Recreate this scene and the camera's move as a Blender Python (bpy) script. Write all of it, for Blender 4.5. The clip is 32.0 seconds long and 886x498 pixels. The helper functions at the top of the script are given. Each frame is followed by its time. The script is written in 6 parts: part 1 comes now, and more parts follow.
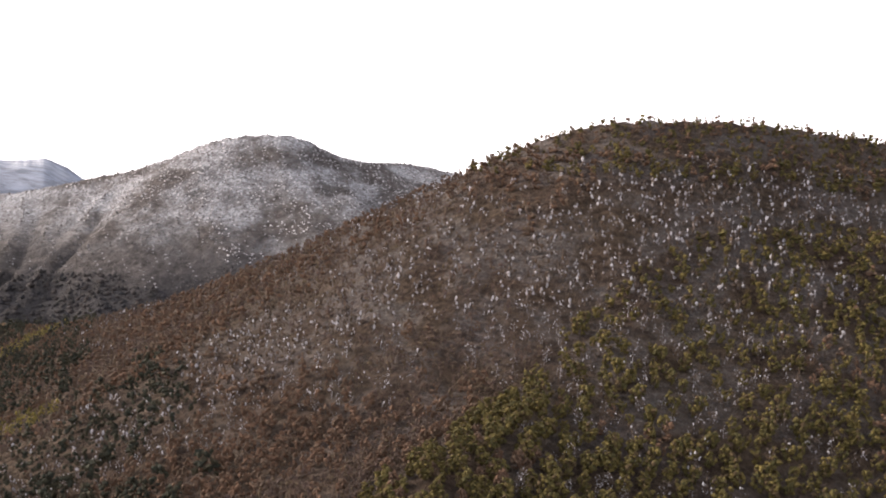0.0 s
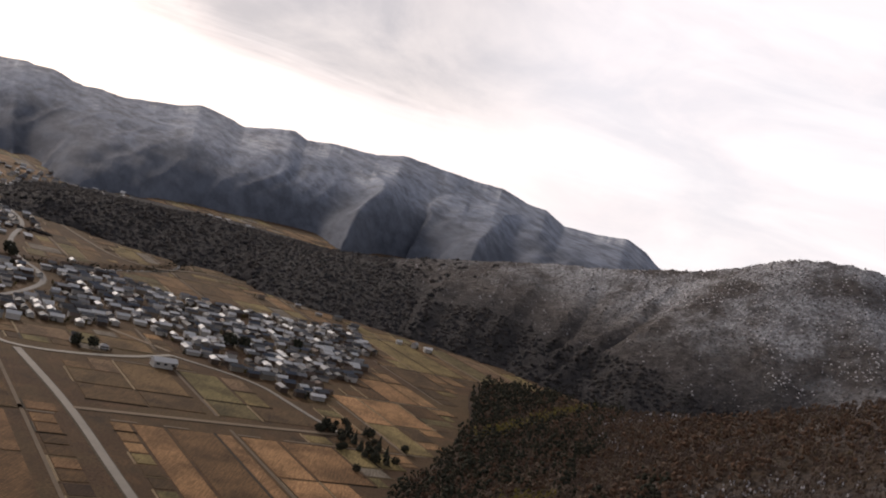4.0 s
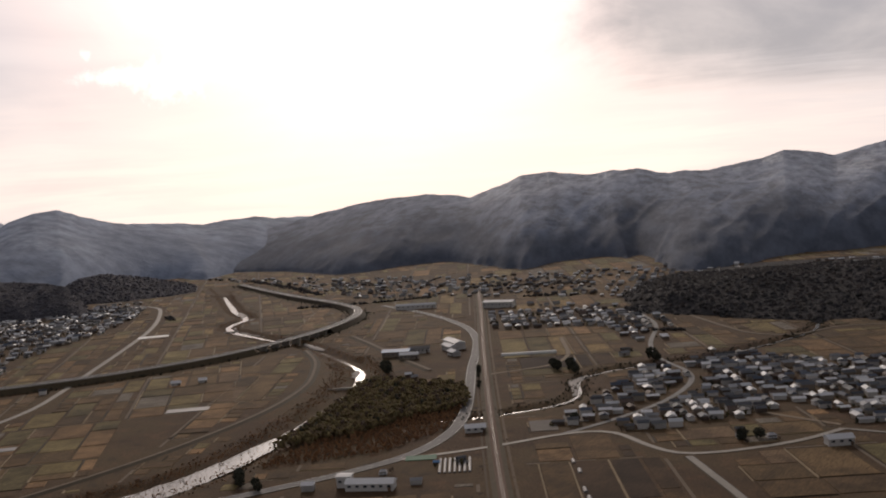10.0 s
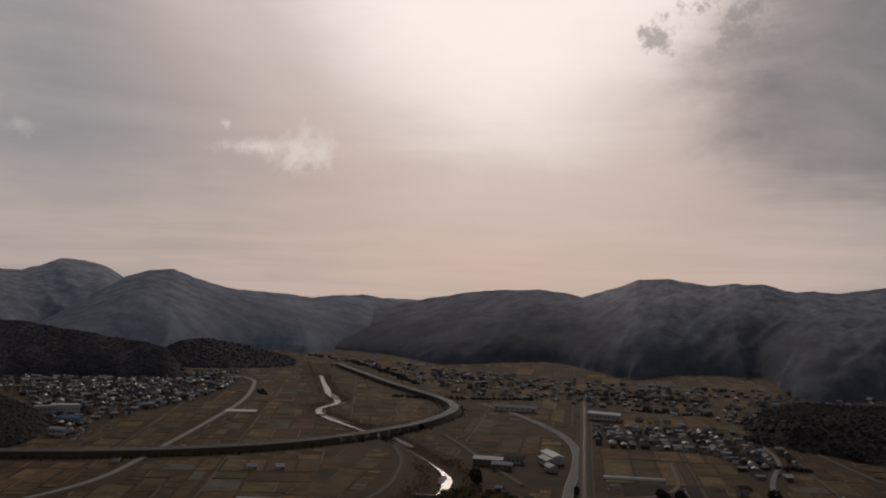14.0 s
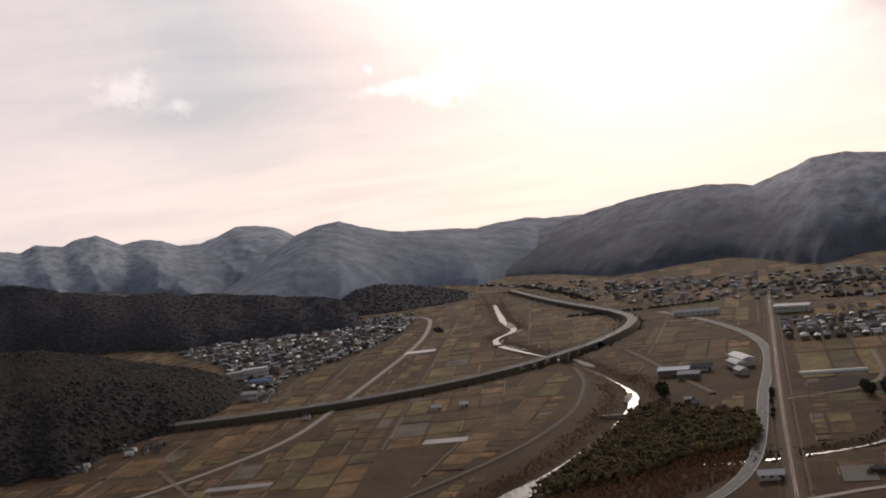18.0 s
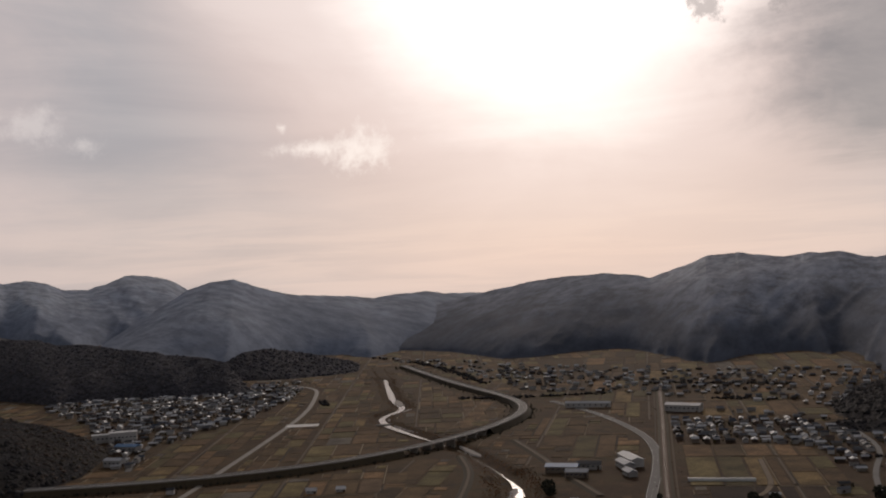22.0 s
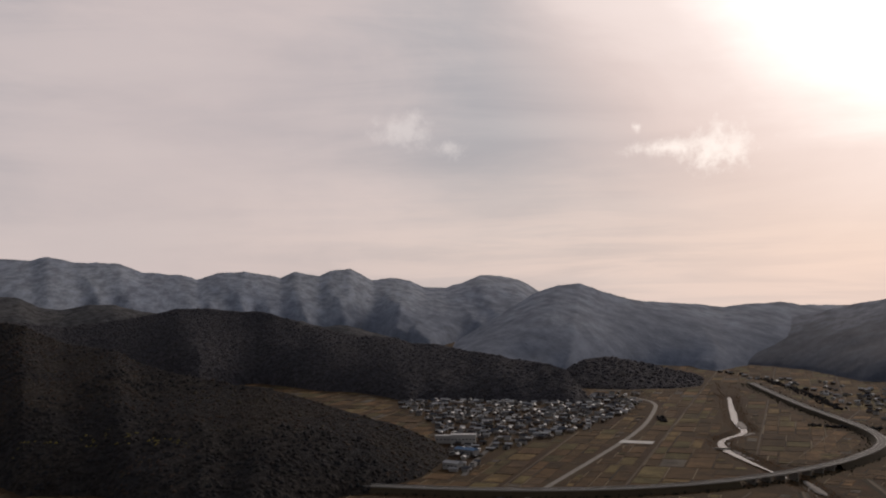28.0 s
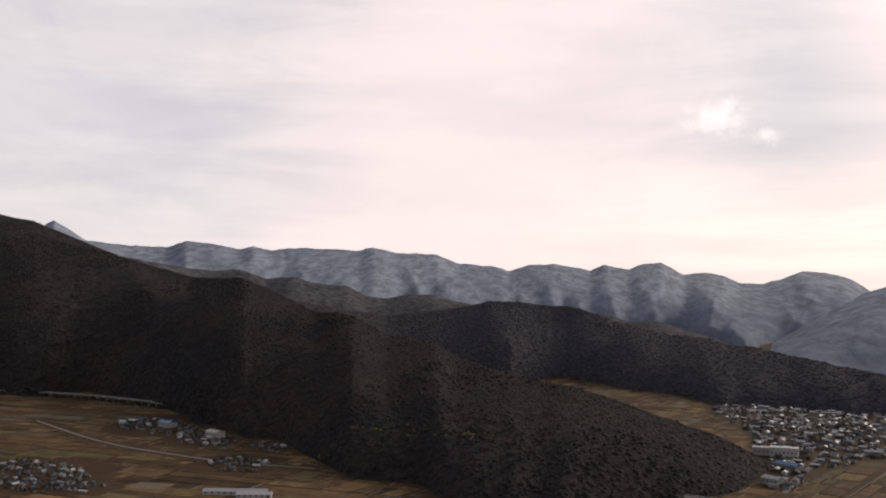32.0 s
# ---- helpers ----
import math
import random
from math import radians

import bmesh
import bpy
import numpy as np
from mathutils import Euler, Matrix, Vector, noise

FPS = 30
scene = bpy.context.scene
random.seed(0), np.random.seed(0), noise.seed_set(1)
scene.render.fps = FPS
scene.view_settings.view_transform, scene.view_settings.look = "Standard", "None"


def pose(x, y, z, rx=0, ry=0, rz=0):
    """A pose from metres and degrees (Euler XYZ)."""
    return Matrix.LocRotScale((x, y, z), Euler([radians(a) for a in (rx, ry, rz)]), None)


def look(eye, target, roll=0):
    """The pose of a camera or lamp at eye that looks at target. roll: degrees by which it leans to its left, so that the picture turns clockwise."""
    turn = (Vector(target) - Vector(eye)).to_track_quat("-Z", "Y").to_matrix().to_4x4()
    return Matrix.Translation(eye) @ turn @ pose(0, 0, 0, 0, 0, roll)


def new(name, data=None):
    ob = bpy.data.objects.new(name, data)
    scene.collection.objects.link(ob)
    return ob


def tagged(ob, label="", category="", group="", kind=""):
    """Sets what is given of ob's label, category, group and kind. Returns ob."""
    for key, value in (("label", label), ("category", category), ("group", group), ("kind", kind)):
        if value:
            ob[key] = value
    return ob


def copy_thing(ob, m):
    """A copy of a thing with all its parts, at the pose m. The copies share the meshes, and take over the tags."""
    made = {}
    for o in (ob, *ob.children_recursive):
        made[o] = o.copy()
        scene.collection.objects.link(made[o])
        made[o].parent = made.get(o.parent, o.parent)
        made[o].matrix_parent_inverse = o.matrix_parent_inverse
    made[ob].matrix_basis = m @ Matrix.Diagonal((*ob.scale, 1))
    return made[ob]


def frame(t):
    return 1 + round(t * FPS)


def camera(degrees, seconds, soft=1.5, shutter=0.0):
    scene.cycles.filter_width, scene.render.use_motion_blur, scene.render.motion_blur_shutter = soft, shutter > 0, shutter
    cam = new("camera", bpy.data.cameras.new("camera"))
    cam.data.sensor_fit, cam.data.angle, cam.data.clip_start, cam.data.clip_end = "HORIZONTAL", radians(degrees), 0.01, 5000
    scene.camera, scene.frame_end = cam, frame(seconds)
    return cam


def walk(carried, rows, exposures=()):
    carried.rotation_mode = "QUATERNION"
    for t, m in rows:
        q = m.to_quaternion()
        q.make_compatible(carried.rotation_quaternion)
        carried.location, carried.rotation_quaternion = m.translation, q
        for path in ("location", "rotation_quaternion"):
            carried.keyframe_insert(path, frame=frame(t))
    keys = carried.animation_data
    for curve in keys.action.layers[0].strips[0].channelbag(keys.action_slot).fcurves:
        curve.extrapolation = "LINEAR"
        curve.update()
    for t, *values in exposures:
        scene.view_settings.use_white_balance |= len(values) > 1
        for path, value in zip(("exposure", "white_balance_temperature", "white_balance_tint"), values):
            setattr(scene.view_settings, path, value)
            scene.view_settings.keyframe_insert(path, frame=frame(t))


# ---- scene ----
cam = camera(47.88, 32.0, soft=2.0)
# seconds, place in metres, then heading to the left of +y, tilt and lean in degrees
PATH = [
    (0.0, -7.1, -46.5, 129.3, -31.16, -3.05, 3.69),
    (0.5, -4.5, -42.0, 130.4, -28.89, -2.76, 5.25),
    (1.0, -1.8, -36.8, 131.1, -26.19, -2.21, 6.10),
    (1.5, 0.9, -31.3, 131.9, -23.41, -1.46, 7.29),
    (2.0, 3.0, -25.5, 133.0, -20.65, -0.59, 8.86),
    (2.5, 4.8, -21.1, 134.0, -17.02, 0.01, 10.93),
    (3.0, 6.0, -17.5, 135.1, -12.29, -0.22, 13.22),
    (3.5, 6.4, -15.3, 136.0, -6.41, -1.20, 15.54),
    (4.0, 6.3, -13.2, 136.4, 0.85, -3.07, 16.59),
    (4.5, 4.5, -11.3, 137.2, 9.43, -4.92, 13.42),
    (6.5, 1.4, -5.2, 139.8, 27.40, 1.00, 4.17),
    (7.0, -0.4, -4.7, 139.4, 31.51, 1.81, 2.55),
    (7.5, -1.6, -4.8, 138.7, 37.04, 1.49, -5.22),
    (8.0, -1.3, -3.8, 140.4, 37.63, 0.63, -6.23),
    (8.5, 0.0, -1.7, 142.5, 36.98, -0.64, -5.93),
    (9.0, 0.0, 0.0, 144.0, 36.36, -1.85, -5.29),
    (9.5, -0.6, 2.5, 145.3, 35.71, -2.97, -4.75),
    (10.0, -1.9, 5.6, 146.6, 35.15, -3.65, -4.01),
    (10.5, -3.2, 8.6, 147.8, 34.79, -3.74, -3.41),
    (11.0, -5.0, 11.5, 148.7, 34.64, -3.35, -2.66),
    (11.5, -7.4, 14.7, 149.6, 34.68, -2.76, -1.91),
    (12.0, -9.9, 18.8, 149.5, 35.03, -1.93, -1.29),
    (12.5, -14.5, 24.4, 149.1, 35.68, -0.93, -0.74),
    (13.0, -20.0, 33.6, 149.2, 37.41, 0.11, 0.04),
    (13.5, -26.9, 43.4, 149.3, 39.34, 1.06, 0.74),
    (14.0, -34.0, 51.1, 150.0, 41.42, 1.63, 1.64),
    (14.5, -39.5, 55.9, 151.0, 43.92, 1.51, 2.45),
    (15.0, -42.0, 58.8, 151.4, 47.11, 0.79, 2.55),
    (15.5, -42.7, 60.8, 151.7, 50.90, -0.90, 0.35),
    (17.5, -41.9, 67.9, 153.1, 52.56, -2.96, -7.84),
    (18.0, -42.6, 70.0, 153.4, 51.00, -2.38, -7.41),
    (18.5, -43.8, 72.4, 154.0, 49.67, -2.49, -6.91),
    (19.0, -46.7, 75.2, 154.9, 48.92, -2.48, -6.22),
    (19.5, -50.5, 78.8, 155.3, 48.24, -2.33, -5.52),
    (20.0, -54.0, 83.0, 155.6, 47.60, -2.16, -4.85),
    (20.5, -56.9, 87.0, 156.4, 47.01, -2.05, -4.12),
    (21.0, -59.3, 90.2, 157.3, 46.37, -1.40, -3.63),
    (21.5, -61.5, 92.0, 157.9, 45.67, -0.21, -3.05),
    (22.0, -62.7, 94.4, 158.4, 45.02, 1.05, -2.61),
    (22.5, -64.9, 96.6, 159.0, 44.32, 1.48, -2.15),
    (23.0, -68.0, 98.8, 159.0, 43.69, 0.60, -1.56),
    (23.5, -71.9, 101.0, 160.2, 43.56, -0.95, -1.23),
    (24.0, -73.4, 103.2, 161.0, 44.70, -2.44, -0.84),
    (24.5, -73.1, 104.4, 162.0, 46.31, -3.38, -0.67),
    (26.5, -59.0, 111.4, 167.6, 56.21, -1.71, -0.27),
    (27.0, -58.4, 111.8, 169.3, 59.21, 0.11, -0.07),
    (27.5, -59.0, 111.4, 170.9, 62.23, 1.17, -0.56),
    (28.0, -59.0, 111.4, 172.1, 65.06, 1.67, -1.09),
    (28.5, -59.0, 111.9, 173.3, 67.82, 1.72, -1.63),
    (29.0, -59.1, 112.6, 174.6, 70.60, 1.44, -2.18),
    (29.5, -59.3, 113.4, 176.1, 73.38, 1.03, -2.77),
    (30.0, -60.0, 113.8, 177.3, 76.02, 0.61, -3.37),
    (30.5, -61.2, 113.3, 178.7, 77.90, 0.20, -3.91),
    (31.0, -63.0, 111.9, 180.4, 78.60, -0.07, -4.18),
    (31.5, -64.4, 110.5, 181.4, 79.84, 0.61, -2.90),
    (32.0, -65.3, 109.7, 182.0, 82.65, 1.30, -0.08),
]
walk(cam, [(t, pose(x, y, z, 90 + tilt, 0, turn) @ pose(0, 0, 0, 0, 0, lean)) for t, x, y, z, turn, tilt, lean in PATH],
     exposures=[
         (0.0, 2.6, 6800, 15), (1.0, 2.75, 6800, 15), (2.0, 2.15, 6800, 15), (3.0, 1.25, 6800, 15), (4.0, 1.1, 6800, 15), (4.5, 1.25, 6800, 15), (5.5, 0.5, 6800, 15), (6.5, -0.05, 6800, 15), (7.0, -0.2, 6800, 15), (8.0, -0.35, 6800, 15), (9.0, 0.02, 6800, 15),
         (10.0, 0.6, 6800, 15), (11.0, 0.6, 6800, 15), (12.0, 0.35, 6800, 15), (13.0, 0.05, 6800, 15), (14.0, -0.65, 6800, 15), (15.0, -0.65, 6800, 15), (15.5, -0.45, 6800, 15), (16.5, 0.3, 6800, 15), (17.5, 0.75, 6800, 15), (18.0, 0.52, 6800, 15), (19.0, 0.5, 6800, 15), (20.0, 0.6, 6800, 15),
         (21.0, 0.5, 6800, 15), (22.0, -0.1, 6800, 15), (23.0, -0.62, 6800, 15), (24.0, 0.1, 6800, 15), (24.5, 0.4, 6800, 15), (26.5, 0.68, 6800, 15), (27.0, 0.4, 6800, 15), (28.0, -0.02, 6800, 15), (29.0, 0.02, 6800, 15), (30.0, 0.32, 6800, 15), (31.0, 0.88, 6800, 15), (32.0, 0.72, 6800, 15),
     ])

# ---- sky and sun ----
SUN_TURN, SUN_HEIGHT = 37.5, 18.5


def heading(turn, height):
    """The unit vector at so many degrees to the left of +y and over the horizon."""
    a, e = radians(turn), radians(height)
    return (-math.sin(a) * math.cos(e), math.cos(a) * math.cos(e), math.sin(e))


class Nodes:
    """Short hand for a node tree."""

    def __init__(self, tree):
        self.tree = tree

    def add(self, kind, **values):
        node = self.tree.nodes.new(kind)
        for key, value in values.items():
            setattr(node, key, value)
        return node

    def link(self, a, b):
        if hasattr(a, "links"):
            self.tree.links.new(a, b)
        else:
            b.default_value = a

    def math(self, op, a, b=0.0, c=0.0, clamp=False):
        node = self.add("ShaderNodeMath", operation=op, use_clamp=clamp)
        for socket, value in zip(node.inputs, (a, b, c)):
            self.link(value, socket)
        return node.outputs[0]

    def vmath(self, op, a, b=(0, 0, 0)):
        node = self.add("ShaderNodeVectorMath", operation=op)
        self.link(a, node.inputs[0])
        if op == "SCALE":
            self.link(b, node.inputs[3])
        else:
            self.link(b, node.inputs[1])
        return node.outputs["Value"] if op in ("DOT_PRODUCT", "LENGTH", "DISTANCE") else node.outputs[0]

    def ramp(self, fac, stops, smooth=True):
        node = self.add("ShaderNodeValToRGB")
        node.color_ramp.interpolation = "EASE" if smooth else "LINEAR"
        el = node.color_ramp.elements
        while len(el) < len(stops):
            el.new(0.5)
        for e, (at, col) in zip(el, stops):
            e.position = at
            e.color = (*col, 1) if hasattr(col, "__len__") else (col, col, col, 1)
        self.link(fac, node.inputs[0])
        return node.outputs[0]

    def span(self, value, a, b, lo=0.0, hi=1.0):
        node = self.add("ShaderNodeMapRange", interpolation_type="SMOOTHSTEP")
        for socket, v in zip(node.inputs, (value, a, b, lo, hi)):
            self.link(v, socket)
        return node.outputs[0]

    def mix(self, fac, a, b, blend="MIX"):
        node = self.add("ShaderNodeMix", data_type="RGBA", blend_type=blend)
        for socket, v in zip((node.inputs[0], node.inputs[6], node.inputs[7]), (fac, a, b)):
            if hasattr(v, "__len__") and len(v) == 3:
                v = (*v, 1)
            self.link(v, socket)
        return node.outputs[2]

    def noise(self, vector, scale, detail=4, rough=0.55, distort=0.0):
        node = self.add("ShaderNodeTexNoise")
        self.link(vector, node.inputs["Vector"])
        for key, v in (("Scale", scale), ("Detail", detail), ("Roughness", rough), ("Distortion", distort)):
            node.inputs[key].default_value = v
        return node.outputs["Fac"]

    def mapping(self, vector, scale=(1, 1, 1), rot=(0, 0, 0)):
        node = self.add("ShaderNodeMapping")
        self.link(vector, node.inputs[0])
        node.inputs["Scale"].default_value = scale
        node.inputs["Rotation"].default_value = rot
        return node.outputs[0]


def build_sky():
    world = bpy.data.worlds.new("sky")
    scene.world = world
    world.use_nodes = True
    world.node_tree.nodes.clear()
    n = Nodes(world.node_tree)
    way = n.vmath("NORMALIZE", n.add("ShaderNodeTexCoord").outputs["Generated"])
    up = n.add("ShaderNodeSeparateXYZ")
    n.link(way, up.inputs[0])
    z = up.outputs[2]
    turn = n.math("MULTIPLY", n.math("ARCTAN2", n.math("MULTIPLY", up.outputs[0], -1.0), up.outputs[1]), 57.2958)
    rise = n.math("MULTIPLY", n.math("ARCSINE", z), 57.2958)
    # thin layered cloud: long flat streaks, broken by softer billows
    streak = n.noise(n.mapping(way, (1.6, 1.6, 11.0)), 1.7, 6, 0.55, 0.6)
    fibre = n.noise(n.mapping(way, (2.2, 2.2, 30.0), (0.05, 0.0, 0.0)), 1.9, 5, 0.6, 0.4)
    billow = n.noise(n.mapping(way, (3, 3, 6)), 1.5, 6, 0.6, 0.4)
    ragged = n.math("MULTIPLY_ADD", n.noise(way, 75, 4, 0.65), 0.45, n.math("MULTIPLY", n.noise(way, 24, 6, 0.65), 0.55))
    soft = n.math("SUBTRACT", billow, 0.5)
    near_sun = n.vmath("DOT_PRODUCT", way, heading(SUN_TURN, SUN_HEIGHT))
    wobble = n.math("MULTIPLY_ADD", soft, 0.014, near_sun)
    wobble = n.math("MULTIPLY_ADD", n.math("SUBTRACT", streak, 0.5), 0.013, wobble)
    glow = n.span(wobble, 0.948, 0.994)
    wide = n.span(wobble, 0.89, 0.99)
    sheet = n.mix(n.span(streak, 0.34, 0.66), (0.375, 0.38, 0.41), (0.445, 0.445, 0.465))
    sheet = n.mix(n.span(billow, 0.42, 0.68, 0.0, 0.4), sheet, (0.57, 0.53, 0.525))
    sheet = n.mix(wide, sheet, n.mix(0.85, sheet, (0.83, 0.665, 0.61)))
    thin = n.vmath("DOT_PRODUCT", way, heading(50.0, 22.0))
    thin = n.math("MULTIPLY_ADD", soft, 0.03, thin)
    sheet = n.mix(n.span(thin, 0.968, 0.999, 0.0, 0.75), sheet, (0.86, 0.79, 0.765))
    # a brighter opening far to the west
    gap = n.vmath("DOT_PRODUCT", way, heading(80.0, 7.0))
    gap = n.math("MULTIPLY_ADD", n.math("SUBTRACT", streak, 0.5), 0.05, n.math("MULTIPLY_ADD", soft, 0.03, gap))
    sheet = n.mix(n.span(gap, 0.95, 0.998, 0.0, 0.55), sheet, (0.66, 0.565, 0.55))
    # the warm band over the horizon, crossed by grey streaks
    low = n.math("MULTIPLY", n.span(z, 0.15, 0.01), n.span(near_sun, 0.62, 0.98))
    low = n.math("MULTIPLY", low, n.span(fibre, 0.36, 0.62, 0.6, 1.0))
    sheet = n.mix(n.math("MULTIPLY", low, 0.8), sheet, (0.79, 0.66, 0.60))
    sheet = n.mix(glow, sheet, (0.88, 0.79, 0.76))
    sheet = n.mix(n.span(wobble, 0.970, 0.998), sheet, (1.35, 1.28, 1.23))
    # out of view overhead and behind, cloud is darkened to dim the ground
    sheet = n.mix(n.span(z, 0.30, 0.62), sheet, (0.085, 0.085, 0.092))
    sheet = n.mix(n.span(near_sun, 0.1, -0.5, 0.0, 0.75), sheet, (0.14, 0.145, 0.16))
    # a heavy grey bank beside the sun, its underside lying flat
    edge = n.math("MULTIPLY_ADD", soft, 11.0, n.math("MULTIPLY_ADD", n.math("SUBTRACT", ragged, 0.5), 2.5, turn))
    under = n.math("MULTIPLY_ADD", n.math("SUBTRACT", fibre, 0.5), 4.0, n.math("MULTIPLY_ADD", turn, -0.05, rise))
    bank = n.math("MULTIPLY", n.span(edge, 28.5, 22.0), n.span(under, 2.6, 5.4))
    bank = n.math("MULTIPLY", bank, n.span(turn, -6.0, 6.0))
    sheet = n.mix(n.math("MULTIPLY", bank, 0.95), sheet, n.mix(n.span(billow, 0.35, 0.65), (0.25, 0.25, 0.27), (0.37, 0.355, 0.36)))

    def puff(at_turn, at_rise, wide_, tall, noise_, lump):
        """How far inside one small ragged cloud: over 0 within."""
        u = n.math("DIVIDE", n.math("SUBTRACT", turn, at_turn), wide_)
        v = n.math("DIVIDE", n.math("SUBTRACT", rise, at_rise), tall)
        d = n.math("SQRT", n.math("MULTIPLY_ADD", u, u, n.math("MULTIPLY", v, v)))
        return n.math("MULTIPLY_ADD", n.math("SUBTRACT", noise_, 0.5), lump, n.math("SUBTRACT", 1.0, d))

    # one small bright cloud with a tail, two fainter ones, and dark scud under the sun
    white = n.math("MAXIMUM", puff(49.6, 6.9, 2.3, 1.35, ragged, 4.0), puff(52.4, 7.05, 2.3, 0.6, ragged, 3.4))
    white = n.math("MAXIMUM", white, puff(53.9, 8.3, 0.45, 0.4, ragged, 4.0))
    sheet = n.mix(n.span(white, -0.1, 1.1, 0.0, 0.85), sheet, (1.0, 0.94, 0.89))
    faint = n.math("MAXIMUM", puff(67.2, 8.5, 1.8, 1.0, ragged, 4.5), puff(64.6, 7.4, 1.0, 0.6, ragged, 4.5))
    sheet = n.mix(n.span(faint, -0.2, 1.2, 0.0, 0.35), sheet, (0.86, 0.83, 0.81))
    scud = n.math("MAXIMUM", puff(25.6, 14.2, 2.4, 1.9, ragged, 7.0), puff(29.3, 13.7, 1.7, 1.0, ragged, 7.0))
    sheet = n.mix(n.span(scud, 0.1, 1.0, 0.0, 0.72), sheet, (0.36, 0.34, 0.345))
    air = n.add("ShaderNodeTexSky", sky_type="NISHITA", sun_disc=False, sun_elevation=radians(SUN_HEIGHT),
                sun_rotation=radians(-SUN_TURN))
    both = n.mix(0.003, sheet, air.outputs[0], "ADD")
    back = n.add("ShaderNodeBackground")
    n.link(both, back.inputs[0])
    back.inputs[1].default_value = 1.0
    n.link(back.outputs[0], n.add("ShaderNodeOutputWorld").inputs[0])
    sun = new("sun", bpy.data.lights.new("sun", "SUN"))
    sun.data.energy, sun.data.angle, sun.data.color = 0.95, radians(10), (1.0, 0.88, 0.76)
    sun.matrix_world = look(Vector(heading(SUN_TURN, SUN_HEIGHT + 3)) * 900, (0, 0, 0))


build_sky()

# ---- materials ----
def material(name, rough=0.9, spec=0.3):
    m = bpy.data.materials.new(name)
    m.use_nodes = True
    n = Nodes(m.node_tree)
    shader = m.node_tree.nodes["Principled BSDF"]
    shader.inputs["Roughness"].default_value = rough
    shader.inputs["Specular IOR Level"].default_value = spec
    return m, n, shader


def place_of(n):
    return n.add("ShaderNodeNewGeometry").outputs["Position"]


def bumped(n, shader, height, strength=0.5, distance=0.3):
    b = n.add("ShaderNodeBump")
    b.inputs["Strength"].default_value, b.inputs["Distance"].default_value = strength, distance
    n.link(height, b.inputs["Height"])
    n.link(b.outputs[0], shader.inputs["Normal"])


def plain(name, colour, rough=0.8, vary=0.25, scale=0.4, spec=0.3, by="object"):
    """A weathered surface: grain and stains round one colour, and a shade of its own for each piece."""
    m, n, s = material(name, rough, spec)
    p = place_of(n)
    col = n.mix(n.noise(p, scale, 5, 0.6), tuple(c * (1 - vary) for c in colour), tuple(c * (1 + vary) for c in colour))
    col = n.mix(n.span(n.noise(p, scale * 0.13, 3), 0.45, 0.75, 0, 0.4), col, tuple(c * 0.65 for c in colour))
    if by == "object":
        r = n.add("ShaderNodeObjectInfo").outputs["Random"]
    else:
        r = n.add("ShaderNodeNewGeometry").outputs["Random Per Island"]
    col = n.mix(1.0, col, n.ramp(r, [(0, 1 - vary), (1, 1 + vary * 0.6)]), "MULTIPLY")
    n.link(col, s.inputs["Base Color"])
    return m


def palette(name, stops, rough=0.85, by="object", grain=1.2, spec=0.25, shade=0.25):
    """A colour out of a list for each piece, with grain and stains."""
    m, n, s = material(name, rough, spec)
    if by == "object":
        r = n.add("ShaderNodeObjectInfo").outputs["Random"]
    else:
        white = n.add("ShaderNodeTexWhiteNoise", noise_dimensions="3D")
        n.link(n.add("ShaderNodeObjectInfo").outputs["Location"], white.inputs["Vector"])
        r = n.math("FRACT", n.math("ADD", n.add("ShaderNodeNewGeometry").outputs["Random Per Island"], white.outputs["Value"]))
    col = n.ramp(r, [((i + 0.001) / len(stops), c) for i, c in enumerate(stops)], False)
    col.node.color_ramp.interpolation = "CONSTANT"
    p = place_of(n)
    g = n.math("MULTIPLY_ADD", n.noise(p, grain, 4, 0.65), 2 * shade, 1 - shade)
    big = n.math("MULTIPLY_ADD", n.noise(p, grain * 0.06, 3), 2 * shade, 1 - shade)
    col = n.mix(1.0, col, n.math("MULTIPLY", g, big), "MULTIPLY")
    n.link(col, s.inputs["Base Color"])
    return m


